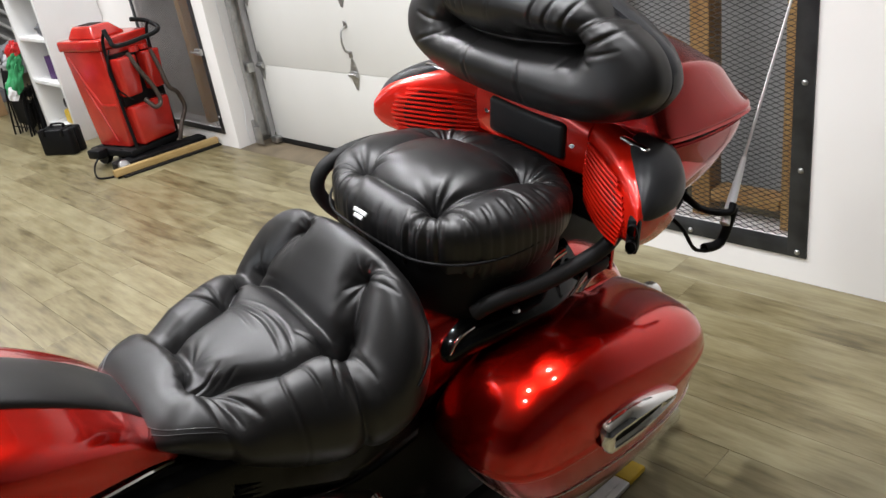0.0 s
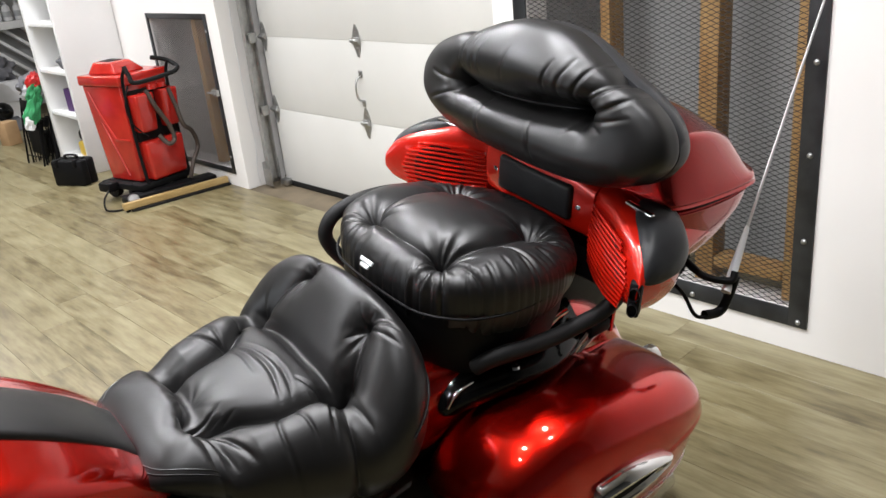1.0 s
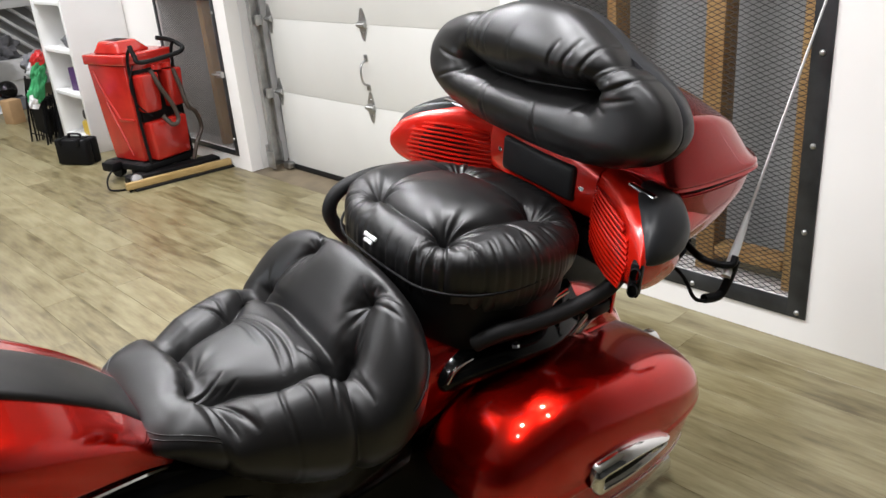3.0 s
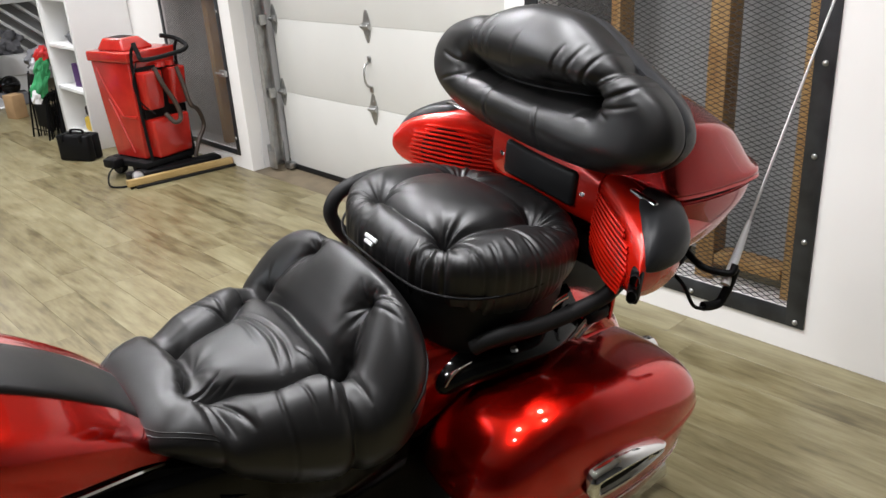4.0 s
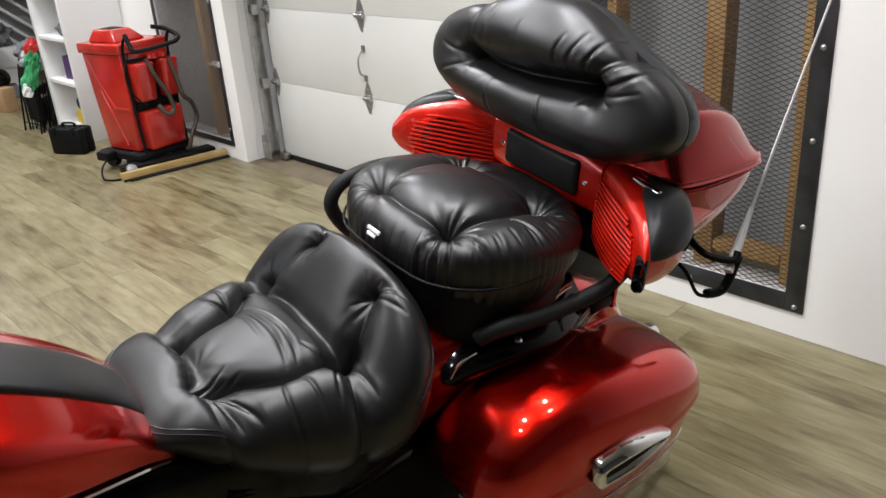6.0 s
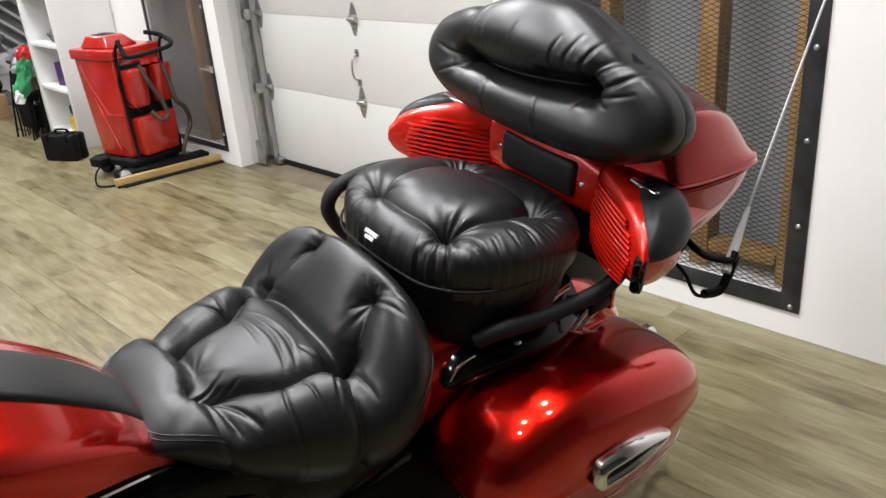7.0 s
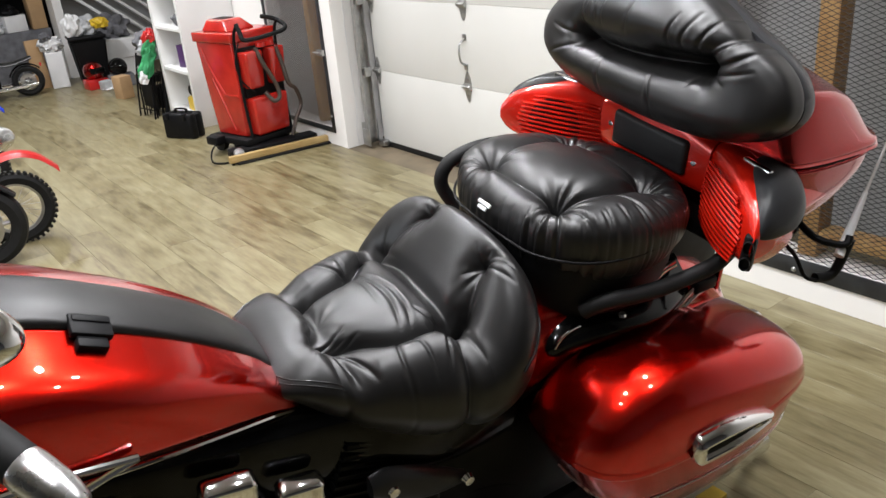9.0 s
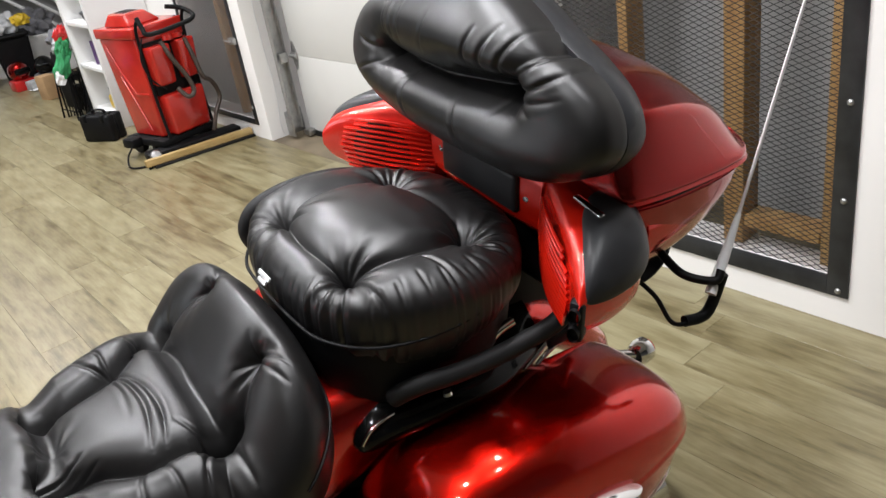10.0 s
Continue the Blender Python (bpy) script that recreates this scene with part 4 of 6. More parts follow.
    k = max(range(len(keep)), key=lambda n: np.linalg.norm(keep[n] - keep[n - 1]))
    part("lid_seam", tubed(np.array(keep[k:] + keep[:k]), 0.0030, 6), BLACK_PLASTIC, bag)

    # chrome latch frame, with a black sheet standing for shade in its opening
    def band(u):
        x = 0.385 + 0.215 * u
        y = 0.418 + 0.010 * math.sin(math.pi * u) + 0.006 * u
        zt = 0.590 + 0.028 * math.sin(math.pi * min(1, 0.12 + u * 0.80)) - 0.018 * u
        zb = 0.540 + 0.036 * u ** 1.2
        e = min(1.0, (u / 0.06) ** 0.5, ((1 - u) / 0.10) ** 0.5) if 0 < u < 1 else 0.0
        m = 0.45 * zt + 0.55 * zb
        return x, y, m + (zt - m) * e, m + (zb - m) * e, e

    P, G = [], []
    for i in range(49):
        x, y, zt, zb, e = band(i / 48)
        h = zt - zb
        lean = lambda z: -0.30 * max(0, z - 0.575)
        slot = 1.0 if 0.10 < i / 48 < 0.88 else 0.0
        prof = [(0.0, -0.012), (0.02, 0.006), (0.10, 0.013), (0.24, 0.013), (0.34, 0.013 - 0.010 * slot), (0.50, 0.013 - 0.012 * slot), (0.64, 0.014 - 0.010 * slot), (0.74, 0.016), (0.90, 0.012), (0.98, 0.004), (1.0, -0.012)]
        sm = smooth_path(prof, 31)
        P.append([(x, s * (y + d * e + lean(zb + f * h)), zb + f * h) for f, d in sm])
        if slot:
            G.append([(x, s * (y + 0.0045 + lean(zb + f * h)), zb + f * h) for f in (0.33, 0.48, 0.64)])
    bm = bmesh.new()
    grid_mesh(bm, np.array(P))
    bmesh.ops.recalc_face_normals(bm, faces=bm.faces[:])
    h = part("latch_handle", bm, CHROME, bag, "chrome latch handle", angle=180)
    bm = bmesh.new()
    grid_mesh(bm, np.array(G))
    bmesh.ops.recalc_face_normals(bm, faces=bm.faces[:])
    bmesh.ops.solidify(bm, geom=bm.faces[:], thickness=0.002)
    part("latch_shade", bm, BLACK_PLASTIC, h, "black sheet for the shade in the latch slot")
    # bolts on the inner top
    for x, y, z in ((0.462, 0.214, 0.733), (0.372, 0.205, 0.765), (0.43, 0.195, 0.757), (0.285, 0.19, 0.752)):
        part("bolt", lathed([(0, 0.006), (0.008, 0.005), (0.010, 0.0)], 14, pose(x, s * y, z - 0.003)), CHROME, bag)
    return bag


saddlebag(-1)
saddlebag(1)


# trunk
def trunk():
    def sec(w, zt, zb, c=0.3):
        h = zt - zb
        return [(0, zt), (w * 0.55, zt - 0.04 * h), (w * 0.86, zt - 0.30 * h), (w, zb + 0.25 * h), (w * 1.0, zb + 0.05 * h), (w * 0.985, zb + 0.005), (w * 0.6, zb), (-w * 0.6, zb), (-w * 0.985, zb + 0.005), (-w * 1.0, zb + 0.05 * h), (-w, zb + 0.25 * h), (-w * 0.86, zt - 0.30 * h), (-w * 0.55, zt - 0.04 * h)]

    def tub(w, zt, zb):
        h = zt - zb
        return [(0, zt), (w * 0.9, zt), (w * 0.99, zt - 0.01), (w, zt - 0.12 * h), (w * 0.97, zb + 0.45 * h), (w * 0.86, zb + 0.06 * h), (w * 0.5, zb), (-w * 0.5, zb), (-w * 0.86, zb + 0.06 * h), (-w * 0.97, zb + 0.45 * h), (-w, zt - 0.12 * h), (-w * 0.99, zt - 0.01), (-w * 0.9, zt)]

    def lid_sec(w, wc, zt, zc, zb):
        """Flat crown, crest at the edge of the crown, a tall slanting flank and a rolled rim."""
        half = [(0, zt), (wc * 0.5, zt - 0.25 * (zt - zc)), (wc * 0.88, zc + 0.10 * (zt - zc)), (wc, zc - 0.006), (wc + 0.30 * (w - wc), zc - 0.30 * (zc - zb)), (wc + 0.72 * (w - wc), zb + 0.30 * (zc - zb)), (w - 0.001, zb + 0.014), (w, zb + 0.005), (w - 0.008, zb)]
        return half + [(w * 0.5, zb)] + [(-w * 0.5, zb)] + [(-y, z) for y, z in reversed(half[1:])]

    lid = skin([(0.640, lid_sec(0.270, 0.225, 1.140, 1.125, 1.037)), (0.652, lid_sec(0.296, 0.246, 1.164, 1.145, 1.036)), (0.72, lid_sec(0.304, 0.258, 1.176, 1.152, 1.030)), (0.80, lid_sec(0.306, 0.256, 1.170, 1.140, 1.025)), (0.87, lid_sec(0.304, 0.246, 1.150, 1.116, 1.021)), (0.920, lid_sec(0.296, 0.228, 1.124, 1.090, 1.018)), (0.955, lid_sec(0.270, 0.200, 1.096, 1.066, 1.015)), (0.985, lid_sec(0.220, 0.160, 1.064, 1.042, 1.012)), (1.0, lid_sec(0.17, 0.12, 1.035, 1.026, 1.010))], 60, 120)
    case = skin([(0.64, tub(0.262, 1.032, 0.90)), (0.66, tub(0.290, 1.030, 0.872)), (0.72, tub(0.300, 1.024, 0.866)), (0.80, tub(0.302, 1.019, 0.872)), (0.87, tub(0.298, 1.015, 0.895)), (0.92, tub(0.286, 1.012, 0.925)), (0.955, tub(0.255, 1.009, 0.950)), (0.98, tub(0.205, 1.006, 0.972))], 50, 96)
    t = part("trunk", case, RED_DEEP, bike, "deep red hard trunk behind the backrest", angle=60)
    part("lid", lid, RED_DEEP, t, "deep red domed trunk lid", angle=60)
    part("lid_seal", skin([(0.65, sec(0.270, 1.038, 1.026)), (0.72, sec(0.297, 1.032, 1.020)), (0.82, sec(0.298, 1.026, 1.013)), (0.92, sec(0.280, 1.020, 1.008)), (0.98, sec(0.19, 1.014, 1.002))], 30, 44), BLACK_PLASTIC, t)
    for s in (-1, 1):
        # chrome latch tab
        bm = bmesh.new()
        box(bm, -0.034, 0.034, -0.006, 0.006, -0.008, 0.008, 0.003)
        l = part("latch", bm, CHROME, t)
        l.matrix_basis = pose(0.604, s * 0.262, 1.036, 0, 0, s * -80)
        # red reflector panel on the flank
        bm = skin([(0.70, [(s * 0.292, 0.985), (s * 0.299, 0.975), (s * 0.299, 0.93), (s * 0.293, 0.92), (s * 0.285, 0.95)]), (0.84, [(s * 0.285, 0.985), (s * 0.296, 0.975), (s * 0.293, 0.95), (s * 0.287, 0.94), (s * 0.278, 0.96)])], 20, 24)
        part("side_panel", bm, RED, t, "brighter red side panel")
    # black underside tray and tail bracket
    part("underside", skin([(0.60, sec(0.20, 0.88, 0.845)), (0.70, sec(0.26, 0.875, 0.835)), (0.80, sec(0.255, 0.875, 0.84)), (0.90, sec(0.20, 0.91, 0.88))], 20, 44), BLACK_PLASTIC, t)
    return t


trunk()


# speaker pods with armrests each side of the backrest, and the bridge between them
def speaker_pod(s):
    a = np.array([0.625, 0.135])
    b = np.array([0.505, 0.340])
    d = (b - a) / np.linalg.norm(b - a)
    nrm = np.array([0.97, 0.05])         # away from the grille, to the rear
    L = float(np.linalg.norm(b - a))
    st = []
    for u, zt, zb, dep in ((-0.02, 1.020, 0.935, 0.03), (0.06, 1.034, 0.905, 0.07), (0.25, 1.042, 0.868, 0.11), (0.50, 1.040, 0.860, 0.13), (0.75, 1.028, 0.872, 0.14), (0.92, 1.016, 0.886, 0.14), (1.03, 0.998, 0.900, 0.12), (1.09, 0.972, 0.925, 0.06)):
        h = zt - zb
        st.append((u * L, [(0.0, zt - 0.30 * h), (0.0, zb + 0.25 * h), (dep * 0.16, zb + 0.04 * h), (dep * 0.6, zb), (dep * 0.95, zb + 0.18 * h), (dep, zb + 0.5 * h), (dep * 0.88, zt - 0.16 * h), (dep * 0.5, zt), (dep * 0.12, zt - 0.06 * h)]))
    bm = skin(st, 50, 84)
    M = Matrix(((d[0], nrm[0], 0, a[0]), (s * d[1], s * nrm[1], 0, s * a[1]), (0, 0, 1, 0), (0, 0, 0, 1)))
    bmesh.ops.transform(bm, matrix=M, verts=bm.verts[:])
    bmesh.ops.recalc_face_normals(bm, faces=bm.faces[:])
    pod = part("speaker_pod", bm, RED_LIT, bike, "red speaker pod with a slotted grille", angle=60)
    # round speaker behind the slots
    sp = lathed([(0, 0.012), (0.012, 0.010), (0.02, 0.004), (0.055, 0.0105), (0.062, 0.004)], 32)
    bmesh.ops.transform(sp, matrix=M @ pose(0.52 * L, -0.0035, 0.945, 90, 0, 0) @ Matrix.Scale(0.5, 4, (0, 0, 1)), verts=sp.verts[:])
    part("speaker_cone", sp, BLACK_PLASTIC, pod, "dark round speaker")
    # curved grille bars
    for i in range(13):
        z = 0.884 + i * 0.0100
        lo, hi = (0.04 + 0.06 * abs(i - 6) / 6) * L, (0.90 - 0.09 * abs(i - 6) / 6 - (0.08 if i > 10 else 0)) * L
        pts = [(lo + (hi - lo) * k / 6, -0.004 - 0.007 * math.sin(math.pi * k / 6), z + 0.006 * math.sin(math.pi * k / 6) * (i - 6) / 6) for k in range(7)]
        bb = bmesh.new()
        tube(bb, pts, 0.0034, 6, 20)
        bmesh.ops.transform(bb, matrix=M, verts=bb.verts[:])
        part("grille_bar", bb, RED_LIT, pod)
    # grey-black armrest pad over the outer top
    st = []
    for u, zt, zb, p0, p1 in ((0.52, 1.046, 1.030, 0.055, 0.10), (0.62, 1.047, 1.005, 0.030, 0.135), (0.76, 1.042, 0.985, 0.018, 0.148), (0.90, 1.034, 0.972, 0.010, 0.150), (1.02, 1.018, 0.962, 0.008, 0.142), (1.09, 0.998, 0.957, 0.016, 0.118), (1.12, 0.980, 0.960, 0.040, 0.085)):
        h, w = zt - zb, p1 - p0
        st.append((u * L, [(p0, zb + 0.25 * h), (p0 + 0.25 * w, zb + 0.03 * h), (p0 + 0.6 * w, zb), (p1 - 0.06 * w, zb + 0.08 * h), (p1, zb + 0.4 * h), (p1 - 0.14 * w, zt - 0.12 * h), (p0 + 0.55 * w, zt), (p0 + 0.18 * w, zt - 0.14 * h)]))
    bm = skin(st, 40, 64)
    bmesh.ops.transform(bm, matrix=M, verts=bm.verts[:])
    bmesh.ops.recalc_face_normals(bm, faces=bm.faces[:])
    part("armrest_pad", bm, VINYL, pod, "grey-black padded armrest", angle=60)
    # socket plate with two round sockets on the front end
    if s < 0:
        bm = bmesh.new()
        box(bm, -0.016, 0.016, -0.012, 0.012, -0.035, 0.035, 0.008)
        for z in (-0.016, 0.016):
            lathe(bm, [(0.006, -0.016), (0.0125, -0.016), (0.0125, -0.010)], 16, pose(0, 0, z, 90, 0, 0) @ pose(0, 0, 0.028))
        bmesh.ops.transform(bm, matrix=M @ pose(1.035 * L, 0.006, 0.935, 0, 0, 40), verts=bm.verts[:])
        part("socket_plate", bm, BLACK_PLASTIC, pod, "black socket plate")
    # screw
    part("screw", lathed([(0, 0.006), (0.007, 0.005), (0.009, 0.0)], 16, pose(0.614, s * 0.116, 0.984, 0, -78, 0)), CHROME, pod)
    return pod


speaker_pod(-1)
speaker_pod(1)
st = [(-0.15, [(0.622, 1.030), (0.612, 1.0), (0.618, 0.93), (0.66, 0.92), (0.67, 1.04)]), (-0.05, [(0.618, 1.055), (0.606, 1.02), (0.612, 0.93), (0.66, 0.92), (0.67, 1.06)]), (0.05, [(0.618, 1.055), (0.606, 1.02), (0.612, 0.93), (0.66, 0.92), (0.67, 1.06)]), (0.15, [(0.622, 1.030), (0.612, 1.0), (0.618, 0.93), (0.66, 0.92), (0.67, 1.04)])]
bm = skin(st, 30, 40)
for v in bm.verts:
    v.co = Vector((v.co.y, v.co.x, v.co.z))
bmesh.ops.recalc_face_normals(bm, faces=bm.faces[:])
bridge = part("backrest_bridge", bm, RED_LIT, bike, "red bridge between the speaker pods", angle=60)
part("bridge_pad", boxed(0.598, 0.640, -0.102, 0.102, 0.948, 1.024, 0.010, seg=3), VINYL, bridge, "black inset pad")


# passenger grab rails
def grab_rail(s):
    pts = [(0.34, 0.20, 0.765), (0.315, 0.245, 0.79), (0.285, 0.268, 0.83), (0.273, 0.272, 0.872), (0.30, 0.272, 0.908), (0.37, 0.270, 0.923), (0.46, 0.268, 0.915), (0.54, 0.262, 0.89)] if s > 0 else \
          [(0.285, 0.19, 0.795), (0.300, 0.208, 0.815), (0.325, 0.222, 0.826), (0.37, 0.232, 0.824), (0.43, 0.242, 0.826), (0.49, 0.252, 0.835), (0.545, 0.262, 0.850), (0.59, 0.262, 0.875)]
    rail = part("grab_rail", tubed([(x, s * y, z) for x, y, z in pts], 0.0155, 16, 60), RUBBER, bike, "black rubber-covered grab rail", angle=60)
    part("chrome_end", tubed([(0.222, s * 0.192, 0.735), (0.238, s * 0.192, 0.755), (0.265, s * 0.190, 0.762), (0.297, s * 0.186, 0.758)], 0.0035, 10, 20), CHROME, rail, "thin chrome arc")
    part("chrome_stay", tubed([(0.43, s * 0.185, 0.755), (0.462, s * 0.182, 0.784), (0.495, s * 0.182, 0.806), (0.525, s * 0.185, 0.815)], 0.008, 10, 20), CHROME, rail)
    part("chrome_stay", tubed([(0.545, s * 0.185, 0.685), (0.575, s * 0.184, 0.706), (0.61, s * 0.183, 0.730), (0.635, s * 0.182, 0.765)], 0.006, 10, 20), CHROME, rail)
    part("chrome_stay", tubed([(0.575, s * 0.19, 0.690), (0.61, s * 0.19, 0.712), (0.66, s * 0.19, 0.722)], 0.005, 10, 20), CHROME, rail)
    part("bracket", boxed(0.60, 0.66, s * 0.185 - 0.012, s * 0.185 + 0.012, 0.715, 0.745, 0.006), BLACK_PLASTIC, rail)
    part("reflector", boxed(0.664, 0.676, s * 0.185 - 0.010, s * 0.185 + 0.010, 0.705, 0.790, 0.003), RED, rail, "slim red strip")


grab_rail(-1)
grab_rail(1)


# frame, engine and running gear seen between the bodywork
def running_gear():
    def wheel(x, r, w, name):
        bm = bmesh.new()
        prof = [(r - 0.10, -w * 0.40), (r - 0.05, -w / 2), (r - 0.015, -w * 0.38), (r, -w * 0.15), (r, w * 0.15), (r - 0.015, w * 0.38), (r - 0.05, w / 2), (r - 0.10, w * 0.40), (r - 0.10, -w * 0.40)]
        lathe(bm, prof, 48, pose(x, 0, r, 90, 0, 0))
        bmesh.ops.recalc_face_normals(bm, faces=bm.faces[:])
        wh = part(name, bm, RUBBER, bike, "black motorcycle tyre on a cast wheel")
        bm = bmesh.new()
        lathe(bm, [(r - 0.10, -0.05), (r - 0.13, -0.035), (r - 0.13, 0.035), (r - 0.10, 0.05)], 40, pose(x, 0, r, 90, 0, 0))
        tube(bm, [(x, -0.09, r), (x, 0.09, r)], 0.05, 20)
        for i in range(6):
            t = i * math.pi / 3
            tube(bm, [(x + 0.03 * math.cos(t), 0, r + 0.03 * math.sin(t)), (x + (r - 0.12) * math.cos(t), 0, r + (r - 0.12) * math.sin(t))], 0.016, 8)
        bmesh.ops.recalc_face_normals(bm, faces=bm.faces[:])
        part("rim", bm, ENGINE, wh)

    wheel(0.44, 0.325, 0.18, "rear_wheel")
    wheel(-1.22, 0.33, 0.13, "front_wheel")
    sec = lambda w, zt, zb: [(0, zt), (w * 0.8, zt - 0.01), (w, (zt + zb) / 2), (w * 0.8, zb + 0.01), (0, zb), (-w * 0.8, zb + 0.01), (-w, (zt + zb) / 2), (-w * 0.8, zt - 0.01)]
    part("rear_fender", skin([(0.06, sec(0.12, 0.74, 0.50)), (0.14, sec(0.165, 0.785, 0.56)), (0.26, sec(0.178, 0.80, 0.62)), (0.42, sec(0.17, 0.80, 0.68)), (0.60, sec(0.155, 0.78, 0.66)), (0.74, sec(0.14, 0.70, 0.56)), (0.84, sec(0.12, 0.58, 0.45))], 40, 56), RED, bike, "red rear fender under the seats", angle=60)
    part("frame", skin([(-0.86, sec(0.09, 0.86, 0.70)), (-0.55, sec(0.12, 0.80, 0.62)), (-0.25, sec(0.14, 0.76, 0.56)), (0.0, sec(0.17, 0.74, 0.50)), (0.18, sec(0.15, 0.74, 0.48))], 30, 40), BLACK_GLOSS, bike, "black frame and side covers")
    for s in (-1, 1):
        part("rail_cover", skin([(0.215, [(s * 0.15, 0.735), (s * 0.175, 0.732), (s * 0.178, 0.722), (s * 0.15, 0.715)]), (0.228, [(s * 0.13, 0.752), (s * 0.186, 0.744), (s * 0.190, 0.712), (s * 0.13, 0.69)]), (0.27, [(s * 0.13, 0.77), (s * 0.195, 0.756), (s * 0.200, 0.715), (s * 0.12, 0.68)]), (0.36, [(s * 0.13, 0.79), (s * 0.212, 0.760), (s * 0.214, 0.720), (s * 0.12, 0.68)]), (0.48, [(s * 0.13, 0.79), (s * 0.215, 0.745), (s * 0.21, 0.715), (s * 0.12, 0.68)]), (0.60, [(s * 0.11, 0.78), (s * 0.17, 0.73), (s * 0.165, 0.70), (s * 0.10, 0.66)])], 30, 36), BLACK_GLOSS, bike, "black cover between seat and saddlebag", angle=60)
    part("tail_body", skin([(0.50, sec(0.12, 0.86, 0.66)), (0.60, sec(0.12, 0.90, 0.64)), (0.72, sec(0.10, 0.90, 0.60)), (0.80, sec(0.08, 0.86, 0.60))], 20, 36), BLACK_PLASTIC, bike, "black tail body under the trunk")
    # solid block added so that no pale floor shows between engine and wheel
    part("bay_filler", boxed(-0.02, 0.44, -0.125, 0.125, 0.20, 0.52, 0.03), ENGINE, bike, "dark filler block between engine and rear wheel")
    eng = part("engine", boxed(-0.50, 0.02, -0.16, 0.16, 0.16, 0.52, 0.05, seg=4), ENGINE, bike, "dark engine block with chrome covers")
    for s in (-1, 1):
        for i, x in enumerate((-0.40, -0.14)):
            m = pose(x, 0, 0.58, 0, 18 if i else -18, 0)
            for k in range(9):
                part("cooling_fin", boxed(-0.075, 0.075, s * 0.02, s * 0.15, -0.11 + k * 0.022, -0.10 + k * 0.022, 0.003, m), ENGINE, eng)
        # polished covers and a grey plate on the flank
        for x, z, a in ((-0.398, 0.715, 0.044), (-0.285, 0.648, 0.040)):
            bm = boxed(-a, a, -0.02, 0.02, -0.020, 0.020, 0.012, seg=3)
            for v in bm.verts:
                v.co.y += s * 0.012 * (v.co.z < 0) + s * 0.15 * (v.co.x + a) * 0.3
            bmesh.ops.transform(bm, matrix=pose(x, s * 0.165, z, s * -20, 8, 0), verts=bm.verts[:])
            part("polished_cover", bm, CHROME, eng, "polished rocker cover")
        bm = lathed([(0, 0.030), (0.6, 0.027), (0.9, 0.014), (1.0, 0.0)], 32)
        bmesh.ops.transform(bm, matrix=pose(0.150, s * 0.115, 0.305, s * 70, 25, 0) @ Matrix.Diagonal((0.10, 0.050, 1, 1)) @ Matrix.Scale(-1 if s > 0 else 1, 4, (0, 0, 1)), verts=bm.verts[:])
        bmesh.ops.recalc_face_normals(bm, faces=bm.faces[:])
        part("polished_cover", bm, CHROME, eng, "polished oval engine cover")
        part("side_plate", skin([(-0.160, [(s * 0.165, 0.600), (s * 0.185, 0.585), (s * 0.185, 0.565), (s * 0.165, 0.555)]), (-0.12, [(s * 0.165, 0.602), (s * 0.189, 0.582), (s * 0.188, 0.535), (s * 0.165, 0.525)]), (-0.04, [(s * 0.165, 0.560), (s * 0.188, 0.545), (s * 0.187, 0.500), (s * 0.165, 0.490)]), (0.045, [(s * 0.165, 0.500), (s * 0.178, 0.495), (s * 0.178, 0.480), (s * 0.165, 0.475)])], 24, 24), VINYL, eng, "grey side plate")
        for x, z in ((-0.122, 0.562), (0.040, 0.497)):
            part("bolt", lathed([(0, 0.012), (0.010, 0.010), (0.014, 0.0)], 16, pose(x, s * 0.186, z, s * -90, 0, 0)), CHROME, eng)
        part("highway_bar", tubed([(-0.62, s * 0.10, 0.30), (-0.66, s * 0.30, 0.40), (-0.60, s * 0.34, 0.60), (-0.56, s * 0.18, 0.70)], 0.014, 12, 40), CHROME, bike, "chrome engine guard")
        part("exhaust", tubed([(-0.40, s * 0.18, 0.34), (-0.1, s * 0.21, 0.22), (0.25, s * 0.24, 0.20), (0.85, s * 0.27, 0.25)], [0.02, 0.03, 0.05, 0.052, 0.045], 18, 50), CHROME, bike, "chrome exhaust pipe")
        part("fork_leg", tubed([(-1.22, s * 0.10, 0.33), (-1.02, s * 0.11, 0.75), (-0.92, s * 0.11, 0.98)], 0.026, 16, 20), CHROME, bike)
        # rear turn signal on a chrome stem
        sig = part("turn_signal", lathed([(0, 0.0), (0.022, 0.004), (0.028, 0.02), (0.027, 0.04), (0, 0.043)], 24, pose(0.915, s * 0.125, 0.470, 0, 90, 0)), CHROME, bike, "chrome turn signal with a red lens")
        part("lens", lathed([(0.024, 0.0), (0.019, 0.012), (0, 0.017)], 24, pose(0.952, s * 0.125, 0.470, 0, 90, 0)), RED_PL, sig)
        part("stem", tubed([(0.80, s * 0.08, 0.50), (0.87, s * 0.10, 0.48), (0.925, s * 0.125, 0.470)], 0.011, 10, 20), CHROME, sig)
    part("side_stand", tubed([(-0.15, -0.14, 0.18), (-0.17, -0.30, 0.075), (-0.18, -0.345, 0.066)], 0.013, 10, 16), ENGINE, bike)
    part("front_fairing", skin([(-0.95, sec(0.20, 1.06, 0.80)), (-1.08, sec(0.24, 1.10, 0.72)), (-1.25, sec(0.20, 1.02, 0.72)), (-1.36, sec(0.08, 0.92, 0.80))], 30, 48), RED, bike, "red front fairing", angle=60)
    part("front_fender", skin([(-1.50, sec(0.06, 0.62, 0.56)), (-1.38, sec(0.085, 0.72, 0.64)), (-1.22, sec(0.09, 0.755, 0.675)), (-1.06, sec(0.085, 0.70, 0.62))], 24, 36), RED, bike, "red front fender", angle=60)


